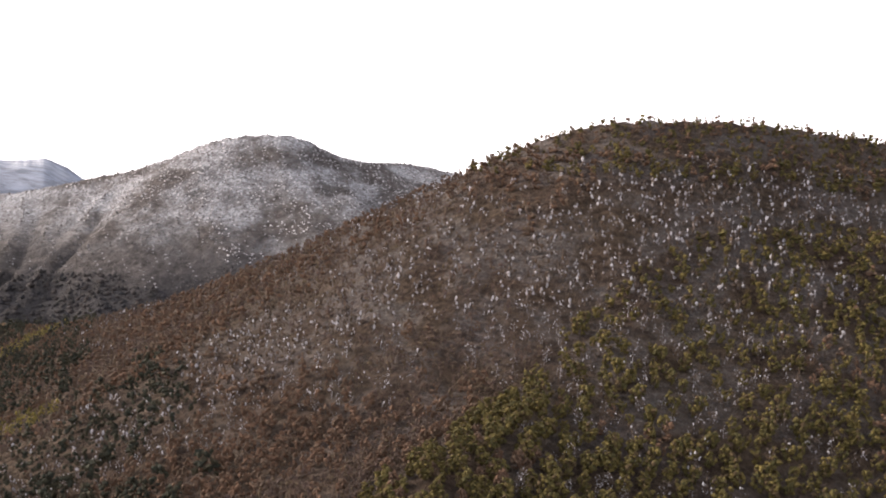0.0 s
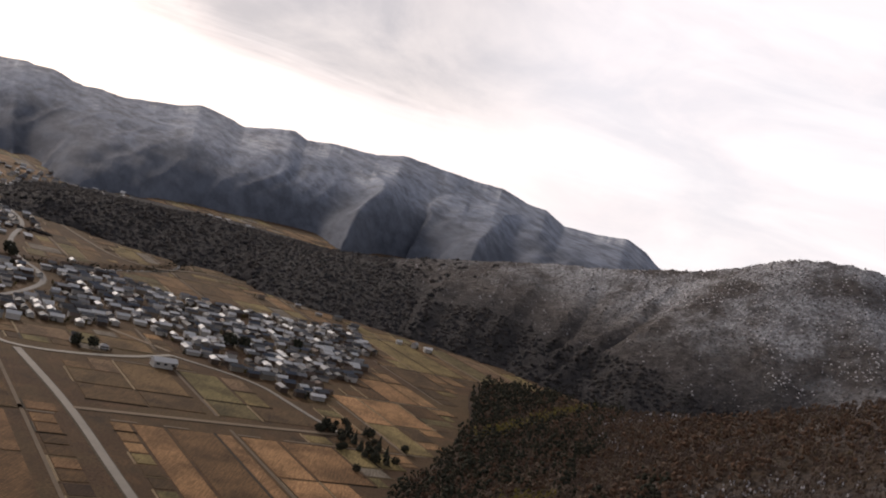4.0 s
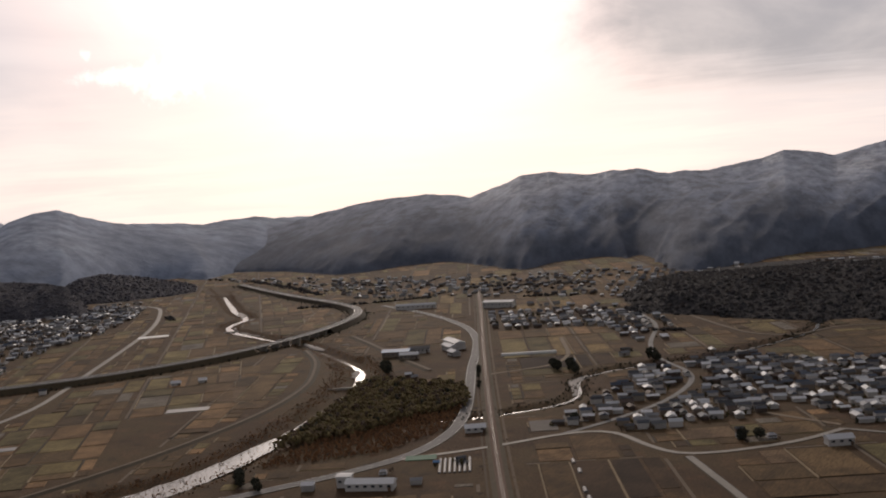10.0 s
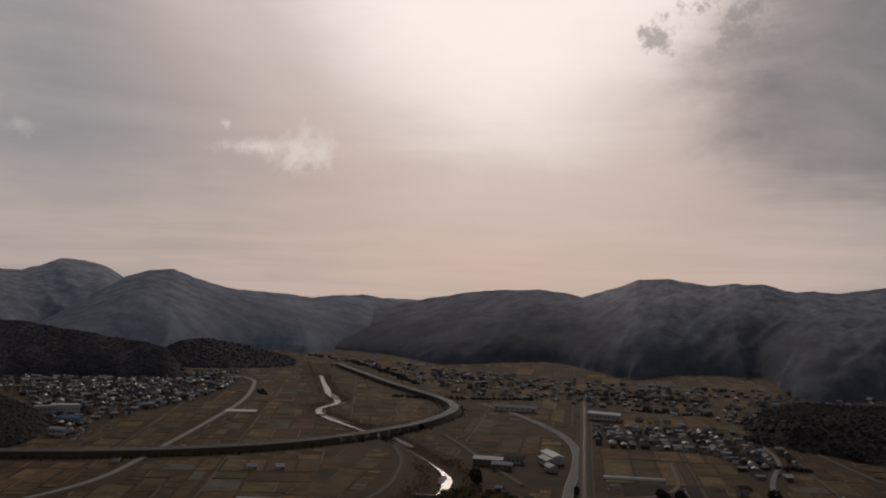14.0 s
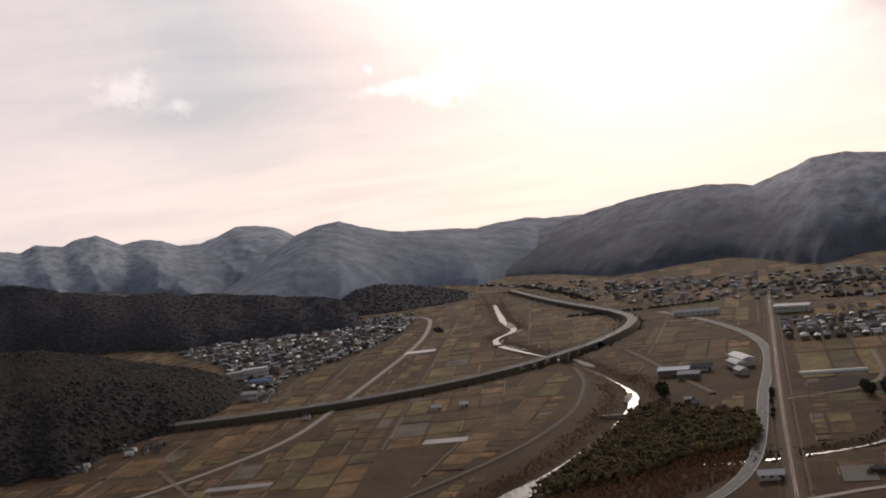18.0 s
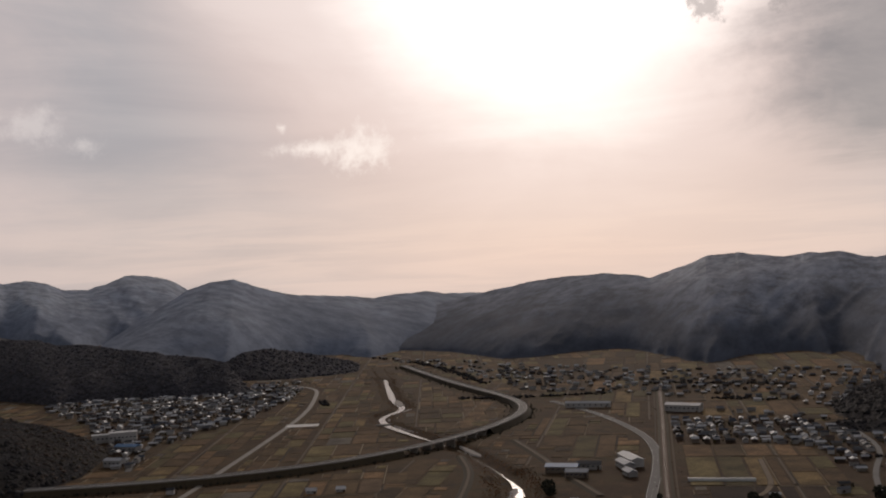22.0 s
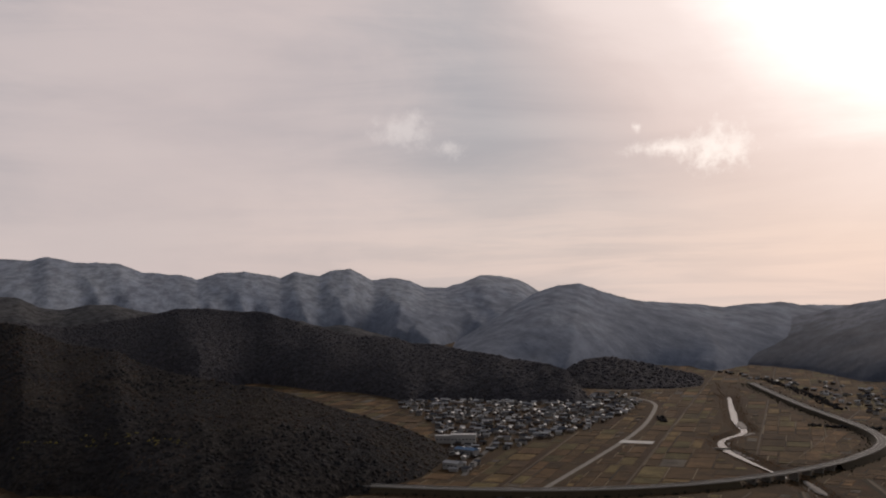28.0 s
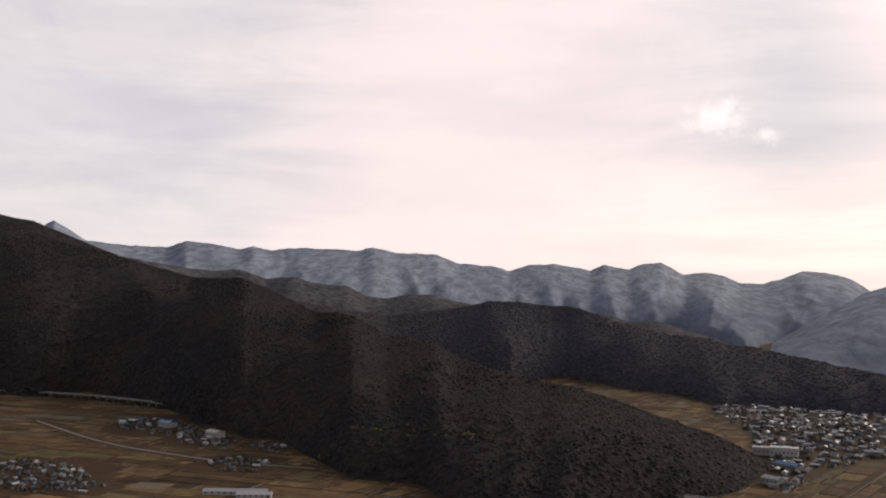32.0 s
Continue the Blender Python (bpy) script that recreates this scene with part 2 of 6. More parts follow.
def forest_floor(name, low, high, snow, snow_from, snow_to, fine=0.09, side=None, contrast=1.0, cedar=None, grain=None):
    """Winter woodland seen from afar: mottled crowns, bare grey patches, and snow lying in streaks between the trees;
    side: the way that the whitened slopes face, for snow and for sky glow.
    """
    m, n, s = material(name, 0.95, 0.1)
    geo = n.add("ShaderNodeNewGeometry")
    p = geo.outputs["Position"]
    if grain is not None:
        # noise is stretched along the camera's view, so shallow flanks don't look banded
        p = n.mapping(n.mapping(p, (1, 1, 1), (0, 0, radians(-grain))), (1, 0.32, 1))
    crowns = n.noise(p, fine, 6, 0.7)
    patch = n.noise(p, fine * 0.09, 4, 0.55)
    col = n.mix(n.span(patch, 0.35, 0.65), low, high)
    col = n.mix(1.0, col, n.ramp(crowns, [(0.3, 1 - 0.5 * contrast), (0.7, 1 + 0.5 * contrast)]), "MULTIPLY")
    sep = n.add("ShaderNodeSeparateXYZ")
    n.link(geo.outputs["Position"], sep.inputs[0])
    if cedar:
        # cedar plantations reach up the flanks to an uneven line
        line = n.math("MULTIPLY_ADD", n.math("SUBTRACT", n.noise(p, fine * 0.13, 4, 0.6), 0.5), 2.2 * (cedar[1] - cedar[0]), sep.outputs[2])
        col = n.mix(n.span(line, cedar[1], cedar[0]), col, n.mix(1.0, cedar[2], n.ramp(crowns, [(0.3, 0.75), (0.7, 1.25)]), "MULTIPLY"))
    if snow > 0:
        lies = n.math("MULTIPLY", n.span(sep.outputs[2], snow_from, snow_to), n.span(n.noise(p, fine * 0.14, 5, 0.6), 0.40, 0.62))
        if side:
            # whitens one side of the spurs: snow, plus sky glow put into the colour
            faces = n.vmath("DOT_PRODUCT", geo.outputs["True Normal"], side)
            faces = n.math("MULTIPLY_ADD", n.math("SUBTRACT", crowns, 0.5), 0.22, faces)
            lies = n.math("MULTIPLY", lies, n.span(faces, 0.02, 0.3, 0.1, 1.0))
        speck = n.span(n.noise(n.mapping(p, (1, 1, 0.25)), fine * 2.2, 4, 0.75), 0.46, 0.62)
        lies = n.math("MULTIPLY", lies, n.math("MULTIPLY_ADD", speck, 0.6, 0.4))
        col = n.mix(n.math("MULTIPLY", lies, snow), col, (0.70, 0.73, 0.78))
    n.link(col, s.inputs["Base Color"])
    bumped(n, s, crowns, 0.9, 6.0 * contrast)
    return m


# ---- building helpers ----
def lattice(seed):
    return np.random.RandomState(seed).rand(257, 257)


LATTICE = lattice(7)


def value_noise(x, y):
    xi, yi = np.floor(x).astype(int), np.floor(y).astype(int)
    u, v = x - xi, y - yi
    u, v = u * u * (3 - 2 * u), v * v * (3 - 2 * v)
    a, b = xi % 256, yi % 256
    return (LATTICE[a, b] * (1 - u) + LATTICE[a + 1, b] * u) * (1 - v) + (LATTICE[a, b + 1] * (1 - u) + LATTICE[a + 1, b + 1] * u) * v


def fbm(x, y, scale, octaves=4, gain=0.5):
    """Sums of noise between about -1 and 1; scale is the widest wave in metres."""
    total, amp, norm = 0.0, 1.0, 0.0
    for i in range(octaves):
        k = 2 ** i / scale
        total = total + amp * (value_noise(x * k + 31.7 * i, y * k + 17.3 * i) * 2 - 1)
        norm, amp = norm + amp, amp * gain
    return total / norm


def mesh_of(name, verts, faces, mats=(), smooth=False, index=None):
    me = bpy.data.meshes.new(name)
    me.from_pydata([tuple(map(float, v)) for v in verts], [], faces)
    for m in mats:
        me.materials.append(m)
    if index is not None:
        me.polygons.foreach_set("material_index", np.asarray(index, dtype=np.int32))
    if smooth:
        me.polygons.foreach_set("use_smooth", np.ones(len(me.polygons), dtype=bool))
    me.update()
    return me


def big_mesh(name, verts, quads, mats=(), smooth=False):
    """Quads from arrays, for the large sheets."""
    verts, quads = np.asarray(verts, dtype=np.float32), np.asarray(quads, dtype=np.int32)
    k = quads.shape[1]
    me = bpy.data.meshes.new(name)
    me.vertices.add(len(verts))
    me.vertices.foreach_set("co", verts.ravel())
    me.loops.add(quads.size)
    me.loops.foreach_set("vertex_index", quads.ravel())
    me.polygons.add(len(quads))
    me.polygons.foreach_set("loop_start", np.arange(0, quads.size, k, dtype=np.int32))
    me.polygons.foreach_set("use_smooth", np.full(len(quads), smooth))
    for m in mats:
        me.materials.append(m)
    me.update(calc_edges=True)
    me.validate()
    return me


def part(name, me, parent=None, label="", kind=""):
    ob = new(name, me)
    ob.parent = parent
    return tagged(ob, label, kind=kind)


def along(line, step):
    """Points every step metres along a polyline that is rounded at its corners, with their headings."""
    pts = np.array(line, dtype=float)
    if len(pts) > 2:
        for _ in range(3):
            a, b = pts[:-1], pts[1:]
            mid = np.empty((2 * len(a), pts.shape[1]))
            mid[0::2], mid[1::2] = a * 0.75 + b * 0.25, a * 0.25 + b * 0.75
            pts = np.vstack([pts[:1], mid, pts[-1:]])
    d = np.concatenate([[0], np.cumsum(np.linalg.norm(np.diff(pts[:, :2], axis=0), axis=1))])
    s = np.linspace(0, d[-1], max(2, int(round(d[-1] / step)) + 1))
    out = np.stack([np.interp(s, d, pts[:, k]) for k in range(pts.shape[1])], -1)
    way = np.gradient(out[:, :2], axis=0)
    return out, way / np.linalg.norm(way, axis=1)[:, None]


def ribbon(name, line, section, step=8.0, mats=(), closed=False, wander=0.0, index=None, smooth=False):
    """A strip along a line. section: (aside, height) pairs from its left to its right."""
    p, way = along(line, step)
    side = np.stack([way[:, 1], -way[:, 0]], -1)
    k = len(section)
    verts, faces, idx = [], [], []
    for i in range(len(p)):
        w = 1 + wander * math.sin(i * 1.7) * math.cos(i * 0.61)
        z0 = p[i, 2] if p.shape[1] > 2 else 0.0
        for a, h in section:
            verts.append((p[i, 0] + side[i, 0] * a * w, p[i, 1] + side[i, 1] * a * w, z0 + h))
    for i in range(len(p) - 1):
        for j in range(k - 1):
            faces.append((i * k + j, (i + 1) * k + j, (i + 1) * k + j + 1, i * k + j + 1))
            idx.append(index[j] if index else 0)
    return mesh_of(name, verts, faces, mats, smooth, idx)


def line_distance(x, y, line):
    """For arrays of places: the distance to a polyline, its third value there, how far along it that lies, and its fourth value."""
    best, value, run, wide = np.full(x.shape, 1e9), np.zeros(x.shape), np.zeros(x.shape), np.zeros(x.shape)
    s0 = 0.0
    for a, b in zip(line[:-1], line[1:]):
        dx, dy = b[0] - a[0], b[1] - a[1]
        ln = math.hypot(dx, dy)
        t = np.clip(((x - a[0]) * dx + (y - a[1]) * dy) / (ln * ln), 0, 1)
        d = np.hypot(x - a[0] - t * dx, y - a[1] - t * dy)
        m = d < best
        best = np.where(m, d, best)
        value = np.where(m, a[2] + t * (b[2] - a[2]), value)
        run = np.where(m, s0 + t * ln, run)
        if len(a) > 3:
            wide = np.where(m, a[3] + t * (b[3] - a[3]), wide)
        s0 += ln
    return best, value, run, wide


def rounded(line, times=2):
    """A crest line with softened corners."""
    pts = np.array(line, dtype=float)
    for _ in range(times):
        a, b = pts[:-1], pts[1:]
        mid = np.empty((2 * len(a), pts.shape[1]))
        mid[0::2], mid[1::2] = a * 0.75 + b * 0.25, a * 0.25 + b * 0.75
        pts = np.vstack([pts[:1], mid, pts[-1:]])
    return pts


class Hill:
    """High ground made of crests. Each crest is a line of (x, y, height, width of the flank)."""

    def __init__(self, crests, gully=0.0, wave=90.0, rough=1.0, power=1.25, tooth=0.0, soft=8.0, smooth=2, slant=0.0, spread=0.0):
        self.crests = [rounded(c, smooth) for c in crests]
        self.gully, self.wave, self.rough, self.power, self.tooth, self.soft, self.slant, self.spread = gully, wave, rough, power, tooth, soft, slant, spread

    def height(self, x, y):
        total = np.zeros(x.shape)
        for crest in self.crests:
            d, top, run, width = line_distance(x, y, crest)
            k = np.clip(d / width, 0, 1.6)
            flank = np.clip(k * 3, 0, 1)
            # sharp spurs that run down the flank aslant, with smaller ones between
            slide = run - self.slant * d + fbm(x, y, self.wave * 1.5, 3) * self.wave * 0.22
            ribs = np.abs(value_noise(slide / self.wave, slide * 0 + 3.3) * 2 - 1)
            ribs2 = np.abs(value_noise(slide / (self.wave * 0.31) + 9, d / (width * 3)) * 2 - 1)
            side = ribs * ribs * (3 - 2 * ribs) * 0.72 + 0.28 * ribs2
            k = np.where(k < 1.3, k * (1 + self.spread * (side - 0.36) * np.clip(1 - 0.8 * k * k, 0.12, 1)), k)
            h = np.maximum(top, 0) * np.where(k < 1, (1 - np.minimum(k, 1)) ** self.power, 0.0) - 40 * np.maximum(k - 1, 0)
            h = h - self.gully * flank * (ribs + 0.4 * ribs2) * np.clip(top, 0, 260) / 100
            h = h + self.tooth * fbm(run, run * 0 + len(crest) * 7.3, 120, 4, 0.65) * np.clip(1 - k * 1.8, 0, 1)
            total = np.exp(np.clip(h / self.soft, -20, 60)) + total
        h = self.soft * np.log(total)
        return h + self.rough * fbm(x, y, 60, 4) * np.clip(h / 12, 0, 1) - 1.0

    def sheet(self, name, x0, y0, x1, y1, step, mat, floor=-3.0):
        xs, ys = np.arange(x0, x1 + step, step), np.arange(y0, y1 + step, step)
        gx, gy = np.meshgrid(xs, ys, indexing="ij")
        z = self.height(gx, gy)
        up = z > floor
        keep = up[:-1, :-1] | up[1:, :-1] | up[1:, 1:] | up[:-1, 1:]
        ids = np.arange(gx.size).reshape(gx.shape)
        quads = np.stack([ids[:-1, :-1], ids[1:, :-1], ids[1:, 1:], ids[:-1, 1:]], -1)[keep]
        used, inv = np.unique(quads.ravel(), return_inverse=True)
        verts = np.stack([gx.ravel(), gy.ravel(), np.maximum(z.ravel(), floor - 3)], -1)[used]
        return big_mesh(name, verts, inv.reshape(-1, 4), [mat], True)


class Range:
    """A ridge seen across the valley. skyline: (turn, angle of height) from the eye; reach: (turn, distance of the crest, depth of the near flank, depth of the far flank)."""

    def __init__(self, eye, skyline, reach, less=0.0, relief=0.3, wave=260.0, slant=0.5, power=1.1, tooth=2.0, seed=0.0):
        self.eye, self.less, self.relief, self.wave, self.slant, self.power, self.tooth, self.seed = eye, less, relief, wave, slant, power, tooth, seed
        self.sky, self.reach = np.array(skyline, dtype=float), np.array(reach, dtype=float)
        self.mean = self.reach[:, 1].mean()

    def reach_at(self, turn):
        return [np.interp(turn, self.reach[:, 0], self.reach[:, k]) for k in (1, 2, 3)]

    def height(self, x, y):
        ex, ey, ez = self.eye
        turn, away = np.degrees(np.arctan2(ex - x, y - ey)), np.hypot(x - ex, y - ey)
        far, front, back = self.reach_at(turn)
        past = np.maximum(np.maximum(self.sky[0, 0] - turn, turn - self.sky[-1, 0]), 0)
        top = ez + np.tan(np.radians(np.interp(turn, self.sky[:, 0], self.sky[:, 1]))) * far - self.less
        top = np.maximum(top - past * 60, 0)
        run, d = np.radians(turn) * self.mean + self.seed, far - away
        front = front * (1 + 0.08 * fbm(run, run * 0 + 4.4, self.wave * 1.3, 3))
        s = np.clip(np.where(d > 0, 1 - d / front, 1 + d / back), -1.5, 1)
        inner = np.clip(s, 0, 1)
        # spurs run down the flank aslant, each with smaller ones on its sides
        w = self.wave
        bend = fbm(x + self.seed, y, w * 1.6, 3)
        slide = run - self.slant * np.abs(d) + bend * w * 0.22
        r1 = np.abs(value_noise(slide / w, d / (w * 5) + 3.3) * 2 - 1)
        r2 = np.abs(value_noise(slide / (w * 0.43) + d / (w * 2.6) + 9, d / (w * 3.0)) * 2 - 1)
        r3 = np.abs(value_noise(slide / (w * 0.17) - d / (w * 1.1) + 5, d / (w * 1.2)) * 2 - 1)
        lump = 0.5 + 0.5 * fbm(x, y + self.seed, w * 0.9, 4)
        hollow = 0.68 * r1 + 0.2 * r2 + 0.06 * r3 + 0.22 * lump
        thrust = np.clip(inner - self.relief * 0.42 * hollow * np.minimum((1 - inner) * 1.25, 1) ** 0.8, 0, 1)
        h = top * thrust ** self.power
        h = np.where(s < 0, s * 30, h)
        crown = fbm(run, run * 0 + 7.3, 42, 4, 0.6) * self.tooth * np.clip(inner * 6 - 4.6, 0, 1) * np.clip(top / 40, 0, 1)
        return h + crown - 1.0 - past * 4

    def sheet(self, name, step, mat, rows=90):
        turns = np.arange(self.sky[0, 0] - 2, self.sky[-1, 0] + 2, step)
        k = np.concatenate([np.linspace(-0.3, 1, rows), 1 + np.linspace(0, 1.1, rows // 4)[1:]])
        gt, gk = np.meshgrid(turns, k, indexing="ij")
        far, front, back = self.reach_at(gt)
        away = far - np.where(gk < 1, (1 - gk) * front, (1 - gk) * back)
        x, y = self.eye[0] - np.sin(np.radians(gt)) * away, self.eye[1] + np.cos(np.radians(gt)) * away
        z = self.height(x, y)
        ids, up = np.arange(x.size).reshape(x.shape), z > -3
        keep = up[:-1, :-1] | up[1:, :-1] | up[1:, 1:] | up[:-1, 1:]
        quads = np.stack([ids[:-1, :-1], ids[:-1, 1:], ids[1:, 1:], ids[1:, :-1]], -1)[keep]
        used, inv = np.unique(quads.ravel(), return_inverse=True)
        return big_mesh(name, np.stack([x.ravel(), y.ravel(), np.maximum(z.ravel(), -6)], -1)[used], inv.reshape(-1, 4), [mat], True)


def at(turn, height, far, width, eye, less=0.0):
    """A crest point at a heading and angle of height, so far from the eye; less: the height of the trees that stand on it."""
    a = radians(turn)
    return (eye[0] - math.sin(a) * far, eye[1] + math.cos(a) * far, eye[2] + math.tan(radians(height)) * far - less, width)


def crest(eye, less, *points):
    return [at(turn, height, far, width, eye, less) for turn, height, far, width in points]


EYE_B, EYE_C, EYE_D = (4, -15, 136), (0, 0, 144), (-62, 111, 174)


def scatter(name, template, places, turns, sizes, mats, smooth=False):
    """Many copies of a small shape joined into one mesh. template: vertices, triangles."""
    tv, tf = np.asarray(template[0], dtype=np.float32), np.asarray(template[1], dtype=np.int32)
    places, turns, sizes = np.asarray(places, dtype=np.float32), np.asarray(turns), np.asarray(sizes, dtype=np.float32)
    if sizes.ndim == 1:
        sizes = np.repeat(sizes[:, None], 3, axis=1)
    c, s = np.cos(turns)[:, None], np.sin(turns)[:, None]
    x, y, z = (tv[None, :, k] * sizes[:, k:k + 1] for k in range(3))
    verts = np.stack([x * c - y * s, x * s + y * c, z], -1) + places[:, None, :]
    faces = tf[None] + (np.arange(len(places)) * len(tv))[:, None, None]
    return big_mesh(name, verts.reshape(-1, 3), faces.reshape(-1, 3), mats, smooth)


def joined(*pieces):
    verts, faces, n = [], [], 0
    for v, f in pieces:
        v, f = np.asarray(v, dtype=float), np.asarray(f, dtype=int)
        verts.append(v)
        faces.append(f + n)
        n += len(v)
    return np.vstack(verts), np.vstack(faces)


OCTA = (np.array([(1, 0, 0), (-1, 0, 0), (0, 1, 0), (0, -1, 0), (0, 0, 1), (0, 0, -1)], dtype=float),
        np.array([(0, 2, 4), (2, 1, 4), (1, 3, 4), (3, 0, 4), (2, 0, 5), (1, 2, 5), (3, 1, 5), (0, 3, 5)]))


def clump(rng, at_, size, tall=1.0):
    """A ragged tuft of leaves."""
    v = OCTA[0] * rng.uniform(0.55, 1.25, (6, 1)) * size * np.array([1, 1, tall])
    a = rng.uniform(0, 6.28, 2)
    rx = np.array([[1, 0, 0], [0, math.cos(a[0]), -math.sin(a[0])], [0, math.sin(a[0]), math.cos(a[0])]])
    rz = np.array([[math.cos(a[1]), -math.sin(a[1]), 0], [math.sin(a[1]), math.cos(a[1]), 0], [0, 0, 1]])
    if tall == 1.0:
        v = v @ rx.T
    return v @ rz.T + np.asarray(at_), OCTA[1]


def spike(a, b, r, sides=3):
    """A tapered stem from a to b."""
    a, b = np.asarray(a, dtype=float), np.asarray(b, dtype=float)
    w = (b - a) / np.linalg.norm(b - a)
    u = np.cross(w, (0.3, 0.9, 0.2))
    u /= np.linalg.norm(u)
    t = np.cross(w, u)
    ring = [a + r * (math.cos(6.283 * i / sides) * u + math.sin(6.283 * i / sides) * t) for i in range(sides)]
    return np.array(ring + [b]), np.array([(i, (i + 1) % sides, sides) for i in range(sides)])


def leafy_crown(seed, count, h=8.0, r=2.4, size=0.8):
    rng = np.random.RandomState(seed)
    bits = []
    for _ in range(count):
        d = rng.normal(size=3)
        d /= np.linalg.norm(d)
        k = rng.uniform(0.55, 1.0)
        p = np.array([d[0] * r * k, d[1] * r * k, h * 0.54 + d[2] * h * 0.42 * k])
        bits.append(clump(rng, p, size * rng.uniform(0.7, 1.3)))
    return joined(*bits)


def stems(seed, h=8.0, limbs=4, r=0.16):
    rng = np.random.RandomState(seed)
    bits = [spike((0, 0, -1.0), (0.1, 0.1, h * 0.85), r, 5)]
    for i in range(limbs):
        a, z = 6.283 * i / limbs + rng.uniform(0, 0.8), h * rng.uniform(0.3, 0.5)
        q = rng.uniform(0.16, 0.26) * h
        bits.append(spike((0, 0, z), (math.cos(a) * q, math.sin(a) * q, z + h * rng.uniform(0.2, 0.35)), r * 0.55))
    return joined(*bits)


def bare_crown(seed, count, h=8.0, r=1.9, size=0.5):
    """Upright twigs of a tree without leaves."""
    rng = np.random.RandomState(seed)
    bits = []
    for _ in range(count):
        a, k = rng.uniform(0, 6.283), math.sqrt(rng.uniform(0, 1))
        z = h * rng.uniform(0.18, 0.95) * (1 - 0.2 * k)
        bits.append(clump(rng, (math.cos(a) * r * k, math.sin(a) * r * k, z), size * rng.uniform(0.5, 1.2), 1.5))
    return joined(*bits)


def conifer_crown(seed, h=11.0, r=2.2, tiers=6, sides=7):
    rng = np.random.RandomState(seed)
    bits = []
    for i in range(tiers):
        k = i / tiers
        z0, rr = h * (0.14 + 0.8 * k), r * (1 - k) * rng.uniform(0.85, 1.15) + 0.25
        ring = [(math.cos(6.283 * j / sides + i) * rr * rng.uniform(0.7, 1.2), math.sin(6.283 * j / sides + i) * rr * rng.uniform(0.7, 1.2), z0 + rng.uniform(-0.4, 0.3)) for j in range(sides)]
        bits.append((np.array(ring + [(0, 0, z0 + h * 0.27)]), np.array([(j, (j + 1) % sides, sides) for j in range(sides)])))
    return joined(*bits)


def far_crown(seed, pointed=False):
    """A crown for trees that stay far away."""
    rng = np.random.RandomState(seed)
    if pointed:
        return clump(rng, (0, 0, 1.6), 2.3, 0.95)
    return clump(rng, (0, 0, 1.4), 2.7, 0.6)


# ---- the large forms ----
FOREST_NEAR = forest_floor("leaf_litter", (0.072, 0.051, 0.04), (0.085, 0.063, 0.046), 0.15, 30, 90, 0.35)
FOREST_SNOW = forest_floor("woodland_snowy", (0.085, 0.078, 0.077), (0.115, 0.105, 0.10), 0.7, 45, 100, 0.12, None, 1.0, (28, 62, (0.055, 0.053, 0.055)))
FOREST_DARK = forest_floor("woodland_dark", (0.035, 0.034, 0.037), (0.047, 0.041, 0.037), 0.0, 0, 1, 0.12)
# the haze is painted in: greyer and lighter than the nearer woods
FOREST_MID_HAZE = forest_floor("woodland_hazy", (0.085, 0.09, 0.10), (0.115, 0.115, 0.12), 0.2, 90, 160, 0.05)
# blue-grey haze of the distance is mixed into these two materials' colours
FOREST_BLUE_HAZE = forest_floor("western_woodland", (0.27, 0.315, 0.40), (0.33, 0.375, 0.45), 0.95, 110, 210, 0.03, (-0.9, -0.1, 0.0), 0.7, (30, 110, (0.215, 0.255, 0.33)), 78)
FOREST_FAR_HAZE = forest_floor("mountain_woodland", (0.195, 0.23, 0.30), (0.255, 0.285, 0.35), 0.8, 75, 150, 0.035, (-0.95, -0.15, 0.0), 0.85, (40, 120, (0.105, 0.122, 0.158)), 22)

# lightened and blued in its colour to stand for haze over the ridge
FOREST_RIDGE_HAZE = forest_floor("ridge_woodland", (0.066, 0.066, 0.077), (0.080, 0.078, 0.086), 0.0, 0, 1, 0.12)

HILL_A = Hill([
    [(75, 800, 0, 40), (100, 735, 10, 70), (140, 640, 30, 110), (180, 520, 66, 175), (208, 430, 106, 225), (238, 345, 142, 280), (262, 300, 166, 310), (300, 282, 172, 330), (355, 270, 172, 330), (430, 245, 167, 330), (520, 200, 166, 330)],
    [(520, 60, 165, 260), (400, 150, 142, 260), (310, 195, 118, 260), (254, 205, 100, 260), (197, 190, 82, 260), (140, 165, 68, 250), (40, 110, 48, 230)],
], gully=5, wave=80, rough=3, power=1.1, soft=6)
